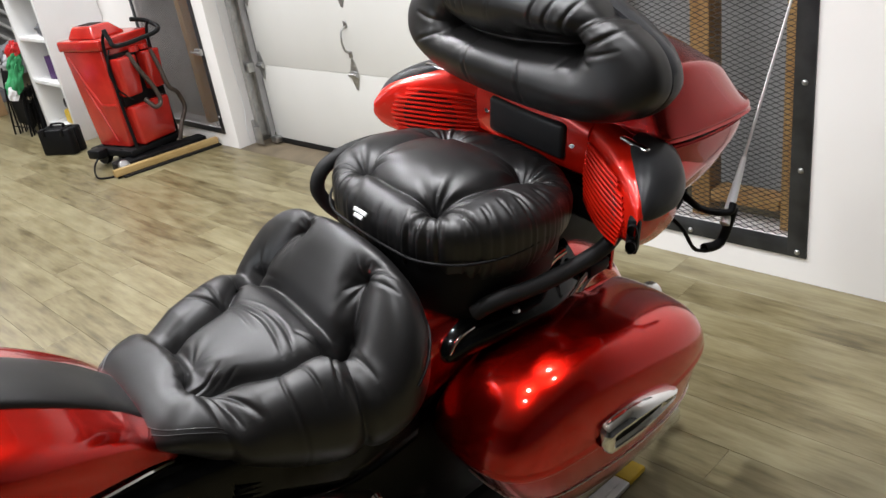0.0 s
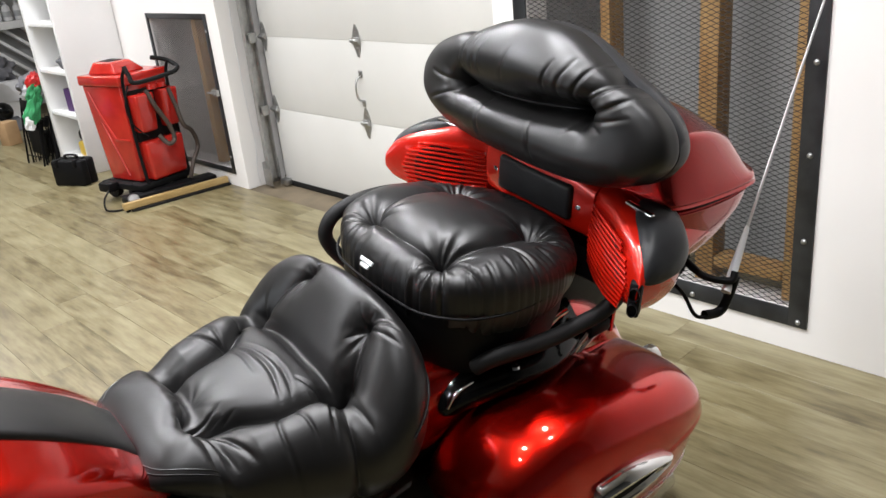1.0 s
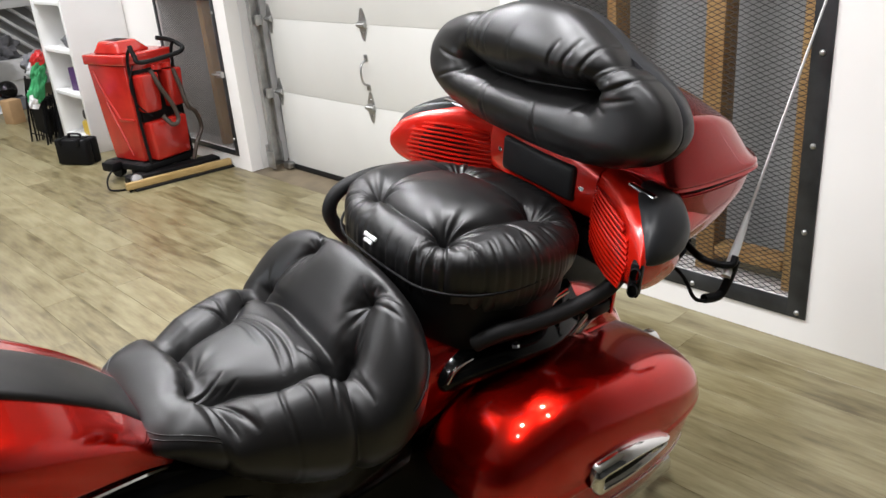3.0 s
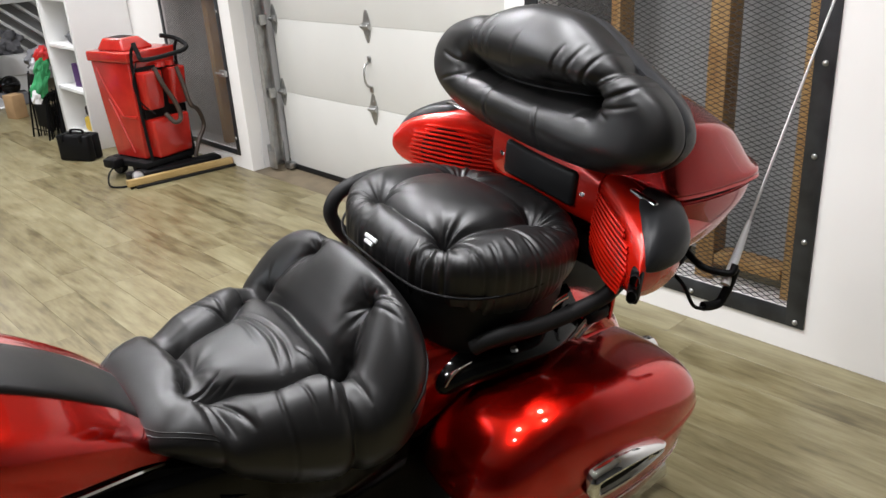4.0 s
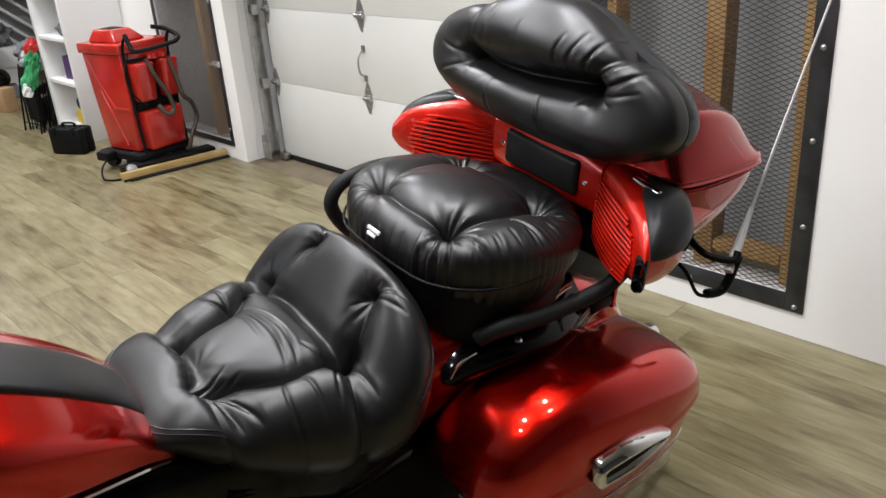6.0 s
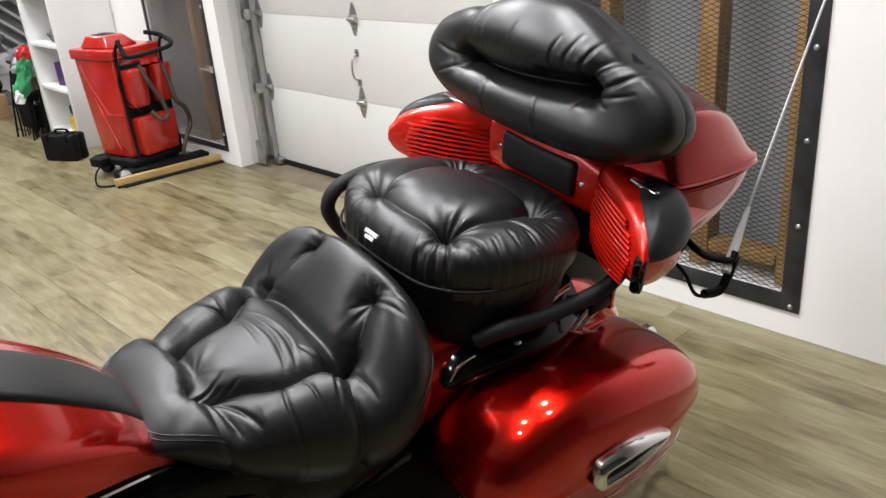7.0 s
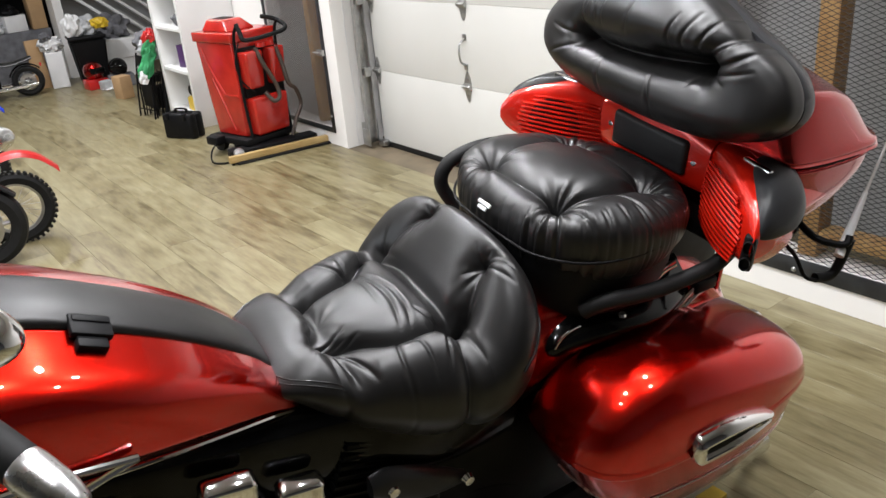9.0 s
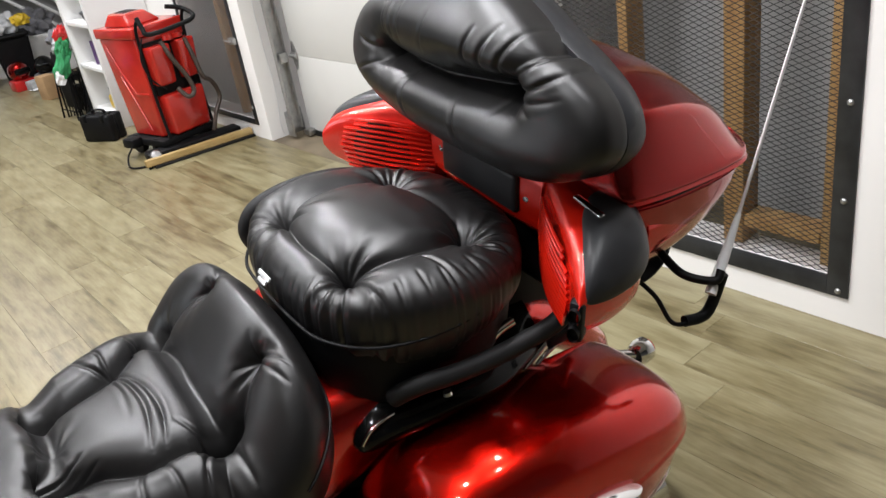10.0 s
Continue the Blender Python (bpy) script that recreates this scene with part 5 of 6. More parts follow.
running_gear()


# handlebar, grips and mirrors
def handlebar():
    bar = part("handlebar", tubed([(-0.705, -0.285, 1.156), (-0.80, -0.17, 1.13), (-0.88, -0.06, 1.06), (-0.88, 0.06, 1.06), (-0.77, 0.20, 1.12), (-0.655, 0.32, 1.135)], 0.0127, 14, 60), CHROME, bike, "chrome handlebar")
    ends = {"left": ((-0.712, -0.277, 1.160), (-0.632, -0.400, 1.107), (-0.596, -0.460, 1.083)), "right": ((-0.640, 0.335, 1.127), (-0.548, 0.438, 1.086), (-0.512, 0.478, 1.072))}
    for side, (a, b, c) in ends.items():
        a, b, c = Vector(a), Vector(b), Vector(c)
        g = part("grip", tubed([a, a + (b - a) * 0.02, a + (b - a) * 0.5, b - (b - a) * 0.03, b], [0.019, 0.0215, 0.0225, 0.0215, 0.02], 24, 30), RUBBER, bar, f"black rubber {side} grip", angle=60)
        part("end_cap", tubed([b, b + (c - b) * 0.15, b + (c - b) * 0.6, b + (c - b) * 0.93, c], [0.021, 0.0225, 0.021, 0.015, 0.006], 24, 30), SATIN, g, "satin silver tapered end cap", angle=60)
        part("switch_box", tubed([a + (a - b) * 0.45, a + (a - b) * 0.4, a + (a - b) * 0.05, a], [0.018, 0.027, 0.027, 0.018], 16, 12), BLACK_PLASTIC, g)
    for s, c, rz in ((-1, (-0.680, -0.455, 1.316), 62), (1, (-0.588, 0.505, 1.280), 30)):
        bm = bmesh.new()
        bmesh.ops.create_uvsphere(bm, u_segments=40, v_segments=24, radius=1.0)
        bmesh.ops.transform(bm, matrix=pose(*c, 8, 0, rz) @ Matrix.Diagonal((0.030, 0.078, 0.056, 1) if s > 0 else (0.040, 0.092, 0.034, 1)), verts=bm.verts[:])
        mir = part("mirror", bm, CHROME, bar, "chrome mirror housing")
        part("mirror_stem", tubed([(c[0] - 0.10, c[1] * 0.60, 1.13), (c[0] - 0.10, c[1] * 0.72, 1.22), (c[0] - 0.05, c[1] * 0.9, c[2] - 0.01), (c[0], c[1], c[2])], 0.007, 10, 20), CHROME, mir)


handlebar()


# whip antenna on the trunk's left flank
def antenna():
    foot = Vector((0.82, -0.345, 0.80))
    b = Vector((0.912, -0.312, 0.925))
    tip = b + Vector((0.10, -0.01, 0.62))
    an = part("antenna", tubed([b, b + (tip - b) * 0.5, tip], [0.0032, 0.0026, 0.0020], 8, 20), WHITE_PL, bike, "pale whip antenna beside the trunk")
    part("spring_base", tubed([foot + Vector((0.0, 0, 0.02)), foot.lerp(b, 0.5), b], [0.010, 0.009, 0.0045], 12, 20), WHITE_PL, an, "pale antenna base")
    bm = tubed([(0.80, -0.25, 0.862), (0.80, -0.30, 0.845), (0.825, -0.345, 0.845), (0.84, -0.345, 0.86)], 0.0075, 10, 24)
    tube(bm, [foot + Vector((-0.045, 0.01, -0.022)), foot + Vector((0, 0, -0.02)), foot + Vector((0.025, 0, 0.05))], 0.010, 12, 16)
    part("bracket", bm, BLACK_PLASTIC, an, "black antenna bracket")
    part("cable", tubed([(0.72, -0.25, 0.86), (0.735, -0.30, 0.83), (0.75, -0.33, 0.785), (0.79, -0.345, 0.775)], 0.004, 8, 24), BLACK_PLASTIC, an)


antenna()

# checker plate board with a yellow edge under the rear wheel
ramp_board = thing("ramp_plate", pose(0, 0, 0), "checker plate board with a yellow painted edge on the floor", "ramp")
part("plate", boxed(0.55, 1.36, 1.06, 1.80, 0.004, 0.018, 0.003), STEEL, ramp_board)
part("edge_strip", boxed(1.361, 1.43, 1.06, 1.80, 0.004, 0.020, 0.003), YELLOW, ramp_board, "yellow painted edge")
bm = bmesh.new()
for i in range(14):
    for j in range(6):
        x, y = 1.33 - j * 0.035, 1.08 + i * 0.03
        box(bm, x - 0.012, x + 0.012, y - 0.003, y + 0.003, 0.0175, 0.020, 0.001, seg=1)
tagged(part("studs", bm, STEEL, ramp_board), kind="stuff")

# ---- along the wall: floor scrubber, tool case, shelves ----
def floor_scrubber():
    t = thing("floor_scrubber", pose(2.035, 5.13, 0, 0, 0, 13), "red plastic floor scrubber with black frame and hoses", "cleaning machine")
    # tapered tank body in its own axes: x across, y away, z up
    def ring(z, x0, x1, y0, y1):
        return [(x0, y0, z), (x1, y0, z), (x1, y1, z), (x0, y1, z)]

    def hull(rings, r=0.012):
        bm = bmesh.new()
        vs = grid_mesh(bm, np.array(rings), True, True, True)
        bmesh.ops.recalc_face_normals(bm, faces=bm.faces[:])
        bmesh.ops.bevel(bm, geom=bm.edges[:], offset=r, segments=3, profile=0.5, affect="EDGES")
        return bm

    body = part("tank", hull([ring(0.125, 0.0, 0.33, 0.04, 0.34), ring(0.40, 0.0, 0.34, 0.035, 0.38), ring(0.74, 0.0, 0.35, 0.03, 0.42)]), SCRUB_RED, t, "glossy red moulded tank")
    part("rim", hull([ring(0.738, -0.014, 0.36, 0.015, 0.435), ring(0.80, -0.014, 0.36, 0.015, 0.435)], 0.010), SCRUB_RED, t)
    lid = part("lid", hull([ring(0.80, 0.03, 0.27, 0.10, 0.38), ring(0.875, 0.06, 0.20, 0.15, 0.34)], 0.015), SCRUB_RED, t, "raised red lid")
    # flat black plate; the shade of the opening is only its colour
    part("hatch", boxed(0.085, 0.175, 0.19, 0.30, 0.872, 0.879, 0.003), BLACK_PLASTIC, lid, "black plate for the shade of an opening in the lid")
    part("front_tank", hull([ring(0.44, 0.03, 0.15, -0.055, 0.04), ring(0.68, 0.02, 0.16, -0.075, 0.035)], 0.016), SCRUB_RED, t, "red front tank")
    part("front_tank", hull([ring(0.44, 0.22, 0.33, -0.055, 0.04), ring(0.68, 0.21, 0.34, -0.075, 0.035)], 0.016), SCRUB_RED, t, "red front tank")
    part("lower_tank", hull([ring(0.125, 0.05, 0.32, -0.04, 0.045), ring(0.38, 0.04, 0.33, -0.05, 0.04)], 0.02), SCRUB_RED, t, "red lower tank")
    # solid black block standing for the shade between the front tanks
    part("tank_shade", boxed(0.03, 0.33, 0.0, 0.032, 0.38, 0.70, 0.004), BLACK_PLASTIC, t, "black block for the shade between the tanks")
    for x in (0.19, 0.26):
        part("filler_cap", lathed([(0, 0.03), (0.03, 0.028), (0.034, 0.0)], 20, pose(x, -0.02, 0.69)), SCRUB_RED, t)
    # moulded step and slanting ridge on the flank
    part("side_rib", boxed(-0.008, 0.01, 0.05, 0.20, 0.385, 0.405, 0.004), SCRUB_RED, body)
    part("side_rib", tubed([(-0.001, 0.37, 0.70), (-0.002, 0.30, 0.56), (-0.001, 0.19, 0.40)], 0.007, 8, 20), SCRUB_RED, body)
    part("side_rib", tubed([(-0.001, 0.30, 0.50), (-0.002, 0.22, 0.34), (-0.001, 0.14, 0.16)], 0.006, 8, 20), SCRUB_RED, body)
    # black frame and push handle
    for x in (0.012, 0.345):
        part("upright", tubed([(x, -0.01, 0.10), (x, 0.012, 0.40), (x, 0.012, 0.74), (x, -0.03, 0.84)], 0.010, 10, 30), BLACK_PLASTIC, t)
    bm = tubed([(0.02, -0.03, 0.86), (0.025, -0.05, 0.80), (0.05, -0.07, 0.755), (0.30, -0.075, 0.765), (0.37, -0.07, 0.78), (0.40, -0.03, 0.80), (0.37, 0.03, 0.84), (0.29, 0.06, 0.865)], 0.014, 12, 60)
    part("push_handle", bm, RUBBER, t, "black push handle")
    part("frame_base", boxed(-0.05, 0.36, -0.02, 0.40, 0.075, 0.12, 0.01), BLACK_PLASTIC, t, "black chassis")
    part("bracket", boxed(-0.12, -0.04, 0.22, 0.34, 0.07, 0.13, 0.012), BLACK_PLASTIC, t)
    for x, y in ((-0.02, 0.08), (0.32, 0.08), (0.0, 0.34), (0.31, 0.34)):
        bm = lathed([(0.03, -0.02), (0.062, -0.02), (0.064, 0.0), (0.062, 0.02), (0.03, 0.02), (0.03, -0.02)], 24, pose(x, y, 0.064, 0, 90, 0))
        part("wheel", bm, RUBBER, t)
    # hoses
    part("hose", tubed([(0.11, -0.06, 0.70), (0.13, -0.09, 0.60), (0.19, -0.11, 0.46), (0.20, -0.12, 0.37), (0.15, -0.12, 0.35), (0.12, -0.08, 0.41)], 0.014, 12, 60), HOSE, t)
    part("hose", tubed([(0.27, -0.07, 0.68), (0.28, -0.10, 0.56), (0.29, -0.12, 0.44), (0.36, -0.10, 0.38), (0.40, -0.08, 0.27), (0.33, -0.09, 0.18), (0.29, -0.08, 0.08)], 0.014, 12, 60), HOSE, t)
    part("cable", tubed([(0.02, -0.02, 0.74), (-0.02, -0.01, 0.62), (0.0, -0.02, 0.50), (0.06, -0.06, 0.42)], 0.005, 8, 40), BLACK_PLASTIC, t)
    part("power_cord", tubed([(-0.09, 0.24, 0.10), (-0.17, 0.22, 0.05), (-0.24, 0.12, 0.010), (-0.22, 0.03, 0.008), (-0.15, 0.0, 0.010), (-0.10, 0.0, 0.03)], 0.006, 8, 50), BLACK_PLASTIC, t)
    part("power_cord", tubed([(-0.16, 0.0, 0.010), (-0.19, -0.04, 0.008), (-0.21, -0.05, 0.008)], 0.009, 8, 10), BLACK_PLASTIC, t)
    # brush deck behind a timber bumper
    deck = part("brush_deck", boxed(-0.16, 0.45, -0.07, 0.05, 0.02, 0.075, 0.012), BLACK_PLASTIC, t, "black brush deck")
    deck.matrix_basis = pose(0, 0, 0, 0, 0, -17)
    part("motor_cap", lathed([(0, 0.03), (0.030, 0.028), (0.036, 0.018), (0.036, 0.0)], 24, pose(-0.13, -0.02, 0.055, 70, 0, -20)), STEEL, t)
    return t


floor_scrubber()
beam = finish("timber_beam", boxed(-0.35, 0.35, -0.020, 0.020, 0.0, 0.042, 0.004), PLANK)
beam.matrix_world = pose(2.175, 5.015, 0.016, 0, 0, -5)
tagged(beam, "raw timber beam lying in front of the scrubber", "timber")
mat_strip = finish("rubber_strip", boxed(-0.32, 0.34, -0.025, 0.025, 0.0, 0.014, 0.003), RUBBER)
mat_strip.matrix_world = pose(2.19, 5.00, 0.0, 0, 0, -5)
tagged(mat_strip, "black rubber strip on the floor under the beam", "strip")


def tool_case():
    t = thing("tool_case", pose(1.93, 6.08, 0, 0, 0, -62) @ Matrix.Diagonal((1.0, 1.25, 0.78, 1)), "closed black plastic tool case standing on the floor", "tool case")
    part("shell", boxed(-0.14, 0.14, -0.055, 0.0, 0.0, 0.24, 0.02, seg=3), BLACK_PLASTIC, t)
    part("shell", boxed(-0.14, 0.14, 0.002, 0.055, 0.0, 0.24, 0.02, seg=3), BLACK_PLASTIC, t)
    part("handle", tubed([(-0.05, 0, 0.235), (-0.045, 0, 0.27), (0.045, 0, 0.27), (0.05, 0, 0.235)], 0.009, 10, 24), BLACK_PLASTIC, t)
    for x in (-0.08, 0.08):
        part("catch", boxed(x - 0.015, x + 0.015, -0.062, 0.03, 0.18, 0.245, 0.006), BLACK_PLASTIC, t)


tool_case()


def bookcase():
    t = thing("bookcase", pose(0, 0, 0), "tall white open bookcase against the wall", "bookcase")
    y0, y1, x0, x1, h = 6.22, 6.84, 2.10, WX - 0.004, 2.2
    part("side_panel", boxed(x0, x1, y0, y0 + 0.04, 0, h, 0.002), SHELF_WHITE, t)
    part("side_panel", boxed(x0, x1, y1 - 0.04, y1, 0, h, 0.002), SHELF_WHITE, t)
    part("back_panel", boxed(x1 - 0.012, x1, y0 + 0.04, y1 - 0.04, 0, h), SHELF_WHITE, t)
    for z in (0.06, 0.40, 0.72, 1.06, 1.42, h - 0.035):
        part("shelf", boxed(x0 + 0.01, x1 - 0.012, y0 + 0.04, y1 - 0.04, z, z + 0.028, 0.002), SHELF_WHITE, t)


bookcase()


def loose(name, bm, material, m, label, category, group=""):
    ob = finish(name, bm, material)
    ob.matrix_world = m
    return tagged(ob, label, category, group)


def sack(a, b, c, seed, lumps=0.18):
    """A soft crumpled lump with a flat foot."""
    bm = bmesh.new()
    bmesh.ops.create_icosphere(bm, subdivisions=4, radius=1.0)
    for v in bm.verts:
        k = 1 + lumps * noise.noise(v.co * 2.2 + Vector((seed, 0, 0))) + 0.35 * lumps * noise.noise(v.co * 6 + Vector((0, seed, 0)))
        p = v.co * k
        v.co = Vector((p.x * a, p.y * b, max(p.z, -0.72) * c + 0.72 * c))
    return bm


# things on the shelves
loose("carton", boxed(-0.06, 0.06, -0.09, 0.09, 0, 0.17, 0.003), PURPLE, pose(2.24, 6.50, 0.430, 0, 0, 12), "dark purple carton on the middle shelf", "box")
loose("carton", boxed(-0.05, 0.05, -0.07, 0.07, 0, 0.14, 0.003), WHITE_PL, pose(2.22, 6.36, 0.430, 0, 0, -10), "white carton on the middle shelf", "box")
loose("crumpled_cloth", sack(0.09, 0.12, 0.06, 4), GREY_CLOTH, pose(2.24, 6.48, 0.75), "dark crumpled cloth on the upper shelf", "cloth")
tl = thing("box_lamp", pose(2.22, 6.46, 0.09), "yellow and black work lamp on the lowest shelf", "work lamp")
part("body", boxed(-0.06, 0.06, -0.10, 0.10, 0, 0.11, 0.02, seg=3), YELLOW, tl)
part("handle", boxed(-0.05, 0.05, -0.085, 0.085, 0.111, 0.20, 0.03, seg=3), BLACK_PLASTIC, tl)


# folding chairs leaning against the bookcase end
def folding_chair(m):
    t = thing("folding_chair", m, "folded black metal chair leaning beside the bookcase", "chair", "folded chairs")
    for y in (-0.20, 0.20):
        part("leg", tubed([(0.0, y, 0.0), (0.05, y, 0.40), (0.12, y, 0.78)], 0.012, 8, 16), BLACK_PLASTIC, t)
        part("leg", tubed([(0.05, y * 0.85, 0.0), (0.06, y * 0.85, 0.35), (0.06, y * 0.85, 0.5)], 0.012, 8, 16), BLACK_PLASTIC, t)
    part("backrest", boxed(0.09, 0.105, -0.19, 0.19, 0.62, 0.76, 0.006), BLACK_PLASTIC, t)
    part("seat", boxed(0.075, 0.10, -0.18, 0.18, 0.12, 0.52, 0.008), BLACK_PLASTIC, t)
    part("rung", tubed([(0.02, -0.2, 0.10), (0.02, 0.2, 0.10)], 0.008, 8), BLACK_PLASTIC, t)
    return t


first = folding_chair(pose(1.96, 7.02, 0, 0, 0, 8) @ Matrix.Scale(0.66, 4))
for i in range(1, 6):
    copy_thing(first, pose(1.96 + 0.050 * i, 7.02 + 0.03 * i, 0, 0, 0, 8 + 2 * i) @ Matrix.Scale(0.66, 4))


loose("flag_cloth", sack(0.055, 0.05, 0.16, 51, 0.5), GREEN, pose(1.965, 6.90, 0.33, 0, 22, 0), "green cloth bundled over the chairs", "cloth")
loose("flag_cloth", sack(0.05, 0.05, 0.10, 52, 0.5), GREEN, pose(2.03, 6.90, 0.50, 0, 18, 0), "green cloth bundled over the chairs", "cloth")
loose("flag_cloth", sack(0.045, 0.04, 0.075, 53, 0.5), RED_PL, pose(2.04, 6.90, 0.60, 0, 26, 0), "small red cloth over the chairs", "cloth")
loose("flag_cloth", sack(0.035, 0.03, 0.07, 54, 0.5), WHITE_PL, pose(1.945, 6.88, 0.30, 0, 15, 0), "white cloth over the chairs", "cloth")
loose("bag", sack(0.12, 0.14, 0.11, 15, 0.4), GREY_CLOTH, pose(2.16, 7.18, 0.50), "dark soft bag on top of the chairs", "bag")
loose("bag", sack(0.07, 0.08, 0.07, 16, 0.4), SILVER_BAG, pose(2.10, 7.08, 0.50), "pale crumpled bag on top of the chairs", "bag")
loose("tripod", tubed([(0, 0, 0), (0.04, 0.02, 0.35), (0.10, 0.03, 0.62)], 0.02, 10, 12), BLACK_PLASTIC, pose(2.10, 6.93, 0, 0, 0, 0), "black folded stand leaning beside the bookcase", "stand")


# ledge with bottles over a slope of white boards at the far end
def slope():
    st = new("stair_underside")
    tagged(st, "white boards under a flight of stairs", "stairs", "", "structure")
    for i, x in enumerate((2.28, 2.46, 2.64, 2.84, 3.04)):
        p = part("board", boxed(0.0, 0.80, -0.05, 0.05, -0.016, 0.016, 0.003), SHELF_WHITE, st)
        p.matrix_basis = pose(x, 9.96 + 0.02 * i, 0.86, 0, 41, 0)
    part("backing", boxed(2.16, 3.44, 10.12, 10.15, 0.0, 0.88), SHADED_WALL, st)
    part("ledge", boxed(2.152, 3.44, 9.86, 10.30, 0.865, 0.945, 0.004), SHELF_WHITE, st)
    part("ledge", boxed(2.152, 3.44, 9.95, 10.30, 1.19, 1.22, 0.004), SHELF_WHITE, st)
    part("back_panel", boxed(2.152, 3.44, 10.30, 10.32, 0.945, CEILING), WALL, st)


slope()


def bottle(m, cap):
    t = thing("bottle", m, "white plastic bottle with a coloured label on the ledge", "bottle", "bottles on the ledge")
    part("body", lathed([(0, 0.0), (0.042, 0.002), (0.045, 0.012), (0.045, 0.125), (0.036, 0.150), (0.016, 0.165), (0.016, 0.18), (0, 0.18)], 18), WHITE_PL, t)
    part("cap", lathed([(0.018, 0.176), (0.018, 0.198), (0, 0.20)], 14), cap, t)
    part("label", lathed([(0.0458, 0.04), (0.0462, 0.042), (0.0462, 0.095), (0.0458, 0.097)], 18), cap, t, "printed label")
    return t


made = {}
rnd = random.Random(4)
for z, y in ((0.946, 9.93), (1.221, 10.02)):
    for k in range(11):
        cap = (BLUE, WHITE_PL, BLACK_PLASTIC, SILVER_BAG)[rnd.choice((0, 1, 1, 2, 3, 3))]
        m = pose(2.23 + 0.098 * k + rnd.uniform(-0.01, 0.01), y + rnd.uniform(0, 0.06), z, 0, 0, rnd.uniform(0, 90))
        if cap.name not in made:
            made[cap.name] = bottle(m, cap)
        else:
            copy_thing(made[cap.name], m)


# clutter at the far end
loose("cardboard_box", boxed(-0.06, 0.06, -0.07, 0.07, 0, 0.21, 0.004), CARD, pose(2.11, 8.1, 0, 0, 0, 15), "plain cardboard box on the floor", "box")
b = thing("wheeled_bin", pose(2.16, 9.22, 0, 0, 0, -8), "black wheeled bin heaped with bags", "bin")
bm = bmesh.new()
grid_mesh(bm, np.array([[(-0.13, -0.13, 0.02), (0.13, -0.13, 0.02), (0.13, 0.13, 0.02), (-0.13, 0.13, 0.02)], [(-0.17, -0.17, 0.47), (0.17, -0.17, 0.47), (0.17, 0.17, 0.47), (-0.17, 0.17, 0.47)]]), True, True, True)
bmesh.ops.recalc_face_normals(bm, faces=bm.faces[:])
bmesh.ops.bevel(bm, geom=bm.edges[:], offset=0.02, segments=2, affect="EDGES")
part("body", bm, BLACK_PLASTIC, b)
part("rim", boxed(-0.18, 0.18, -0.18, 0.18, 0.471, 0.50, 0.010), BLACK_PLASTIC, b)
for x in (-0.1, 0.1):
    part("wheel", lathed([(0, -0.015), (0.04, -0.015), (0.04, 0.015), (0, 0.015)], 18, pose(x, 0.12, 0.04, 0, 90, 0)), RUBBER, b)
loose("sack", sack(0.09, 0.10, 0.13, 21, 0.3), WHITE_PL, pose(2.05, 9.2, 0.502), "white printed plastic sack on the bin", "sack")
loose("sack", sack(0.11, 0.12, 0.11, 22, 0.35), SILVER_BAG, pose(2.19, 9.24, 0.502), "grey crumpled plastic sack on the bin", "sack")
loose("sack", sack(0.085, 0.07, 0.06, 25, 0.35), YELLOW, pose(2.30, 9.12, 0.56), "crumpled yellow sack on the bin", "sack")
loose("coat", sack(0.16, 0.12, 0.14, 27, 0.5), GREY_CLOTH, pose(2.52, 9.5, 0.40), "dark heaped clothing on the cartons", "clothing")
loose("carton", boxed(-0.20, 0.20, -0.12, 0.12, 0, 0.20, 0.004), WHITE_PL, pose(2.52, 9.42, 0.20, 0, 0, -6), "white carton stacked on another", "box")
loose("carton", boxed(-0.18, 0.18, -0.12, 0.12, 0, 0.198, 0.004), SHELF_WHITE, pose(2.54, 9.44, 0.0, 0, 0, 4), "white carton on the floor", "box")
loose("paper_heap", sack(0.10, 0.07, 0.02, 41, 0.5), WHITE_PL, pose(2.20, 8.72, 0), "crumpled white paper on the floor", "paper")


def helmet(m, material, label):
    t = thing("helmet", m, label, "helmet")
    bm = bmesh.new()
    bmesh.ops.create_uvsphere(bm, u_segments=32, v_segments=20, radius=0.13)
    for v in bm.verts:
        v.co.z = max(v.co.z, -0.10) + 0.10
        v.co.y *= 1.15
    part("shell", bm, material, t)
    part("visor", boxed(-0.10, 0.10, -0.16, -0.10, 0.07, 0.15, 0.02, seg=3), BLACK_GLOSS, t)


loose("crate", boxed(-0.10, 0.10, -0.09, 0.09, 0, 0.10, 0.01), RED_PL, pose(2.08, 8.92, 0, 0, 0, 5), "red plastic crate on the floor", "crate")
helmet(pose(2.08, 8.92, 0.102, 0, 0, 10) @ Matrix.Scale(0.74, 4), RED_DEEP, "glossy red helmet on the crate")
helmet(pose(2.29, 8.78, 0.122, 0, 0, -20) @ Matrix.Scale(0.70, 4), BLACK_GLOSS, "black helmet on a dark box")
loose("storage_box", boxed(-0.12, 0.12, -0.09, 0.09, 0, 0.12, 0.01), GREY_CLOTH, pose(2.30, 8.78, 0, 0, 0, -8), "dark box on the floor", "box")
loose("storage_box", boxed(-0.07, 0.07, -0.06, 0.06, 0, 0.09, 0.01), SILVER_BAG, pose(2.15, 8.74, 0, 0, 0, 12), "pale small box on the floor", "box")
loose("appliance", boxed(-0.085, 0.085, -0.10, 0.10, 0, 0.37, 0.012, seg=3), WHITE_PL, pose(1.86, 9.42, 0, 0, 0, -12), "white appliance on the floor at the far wall", "appliance")
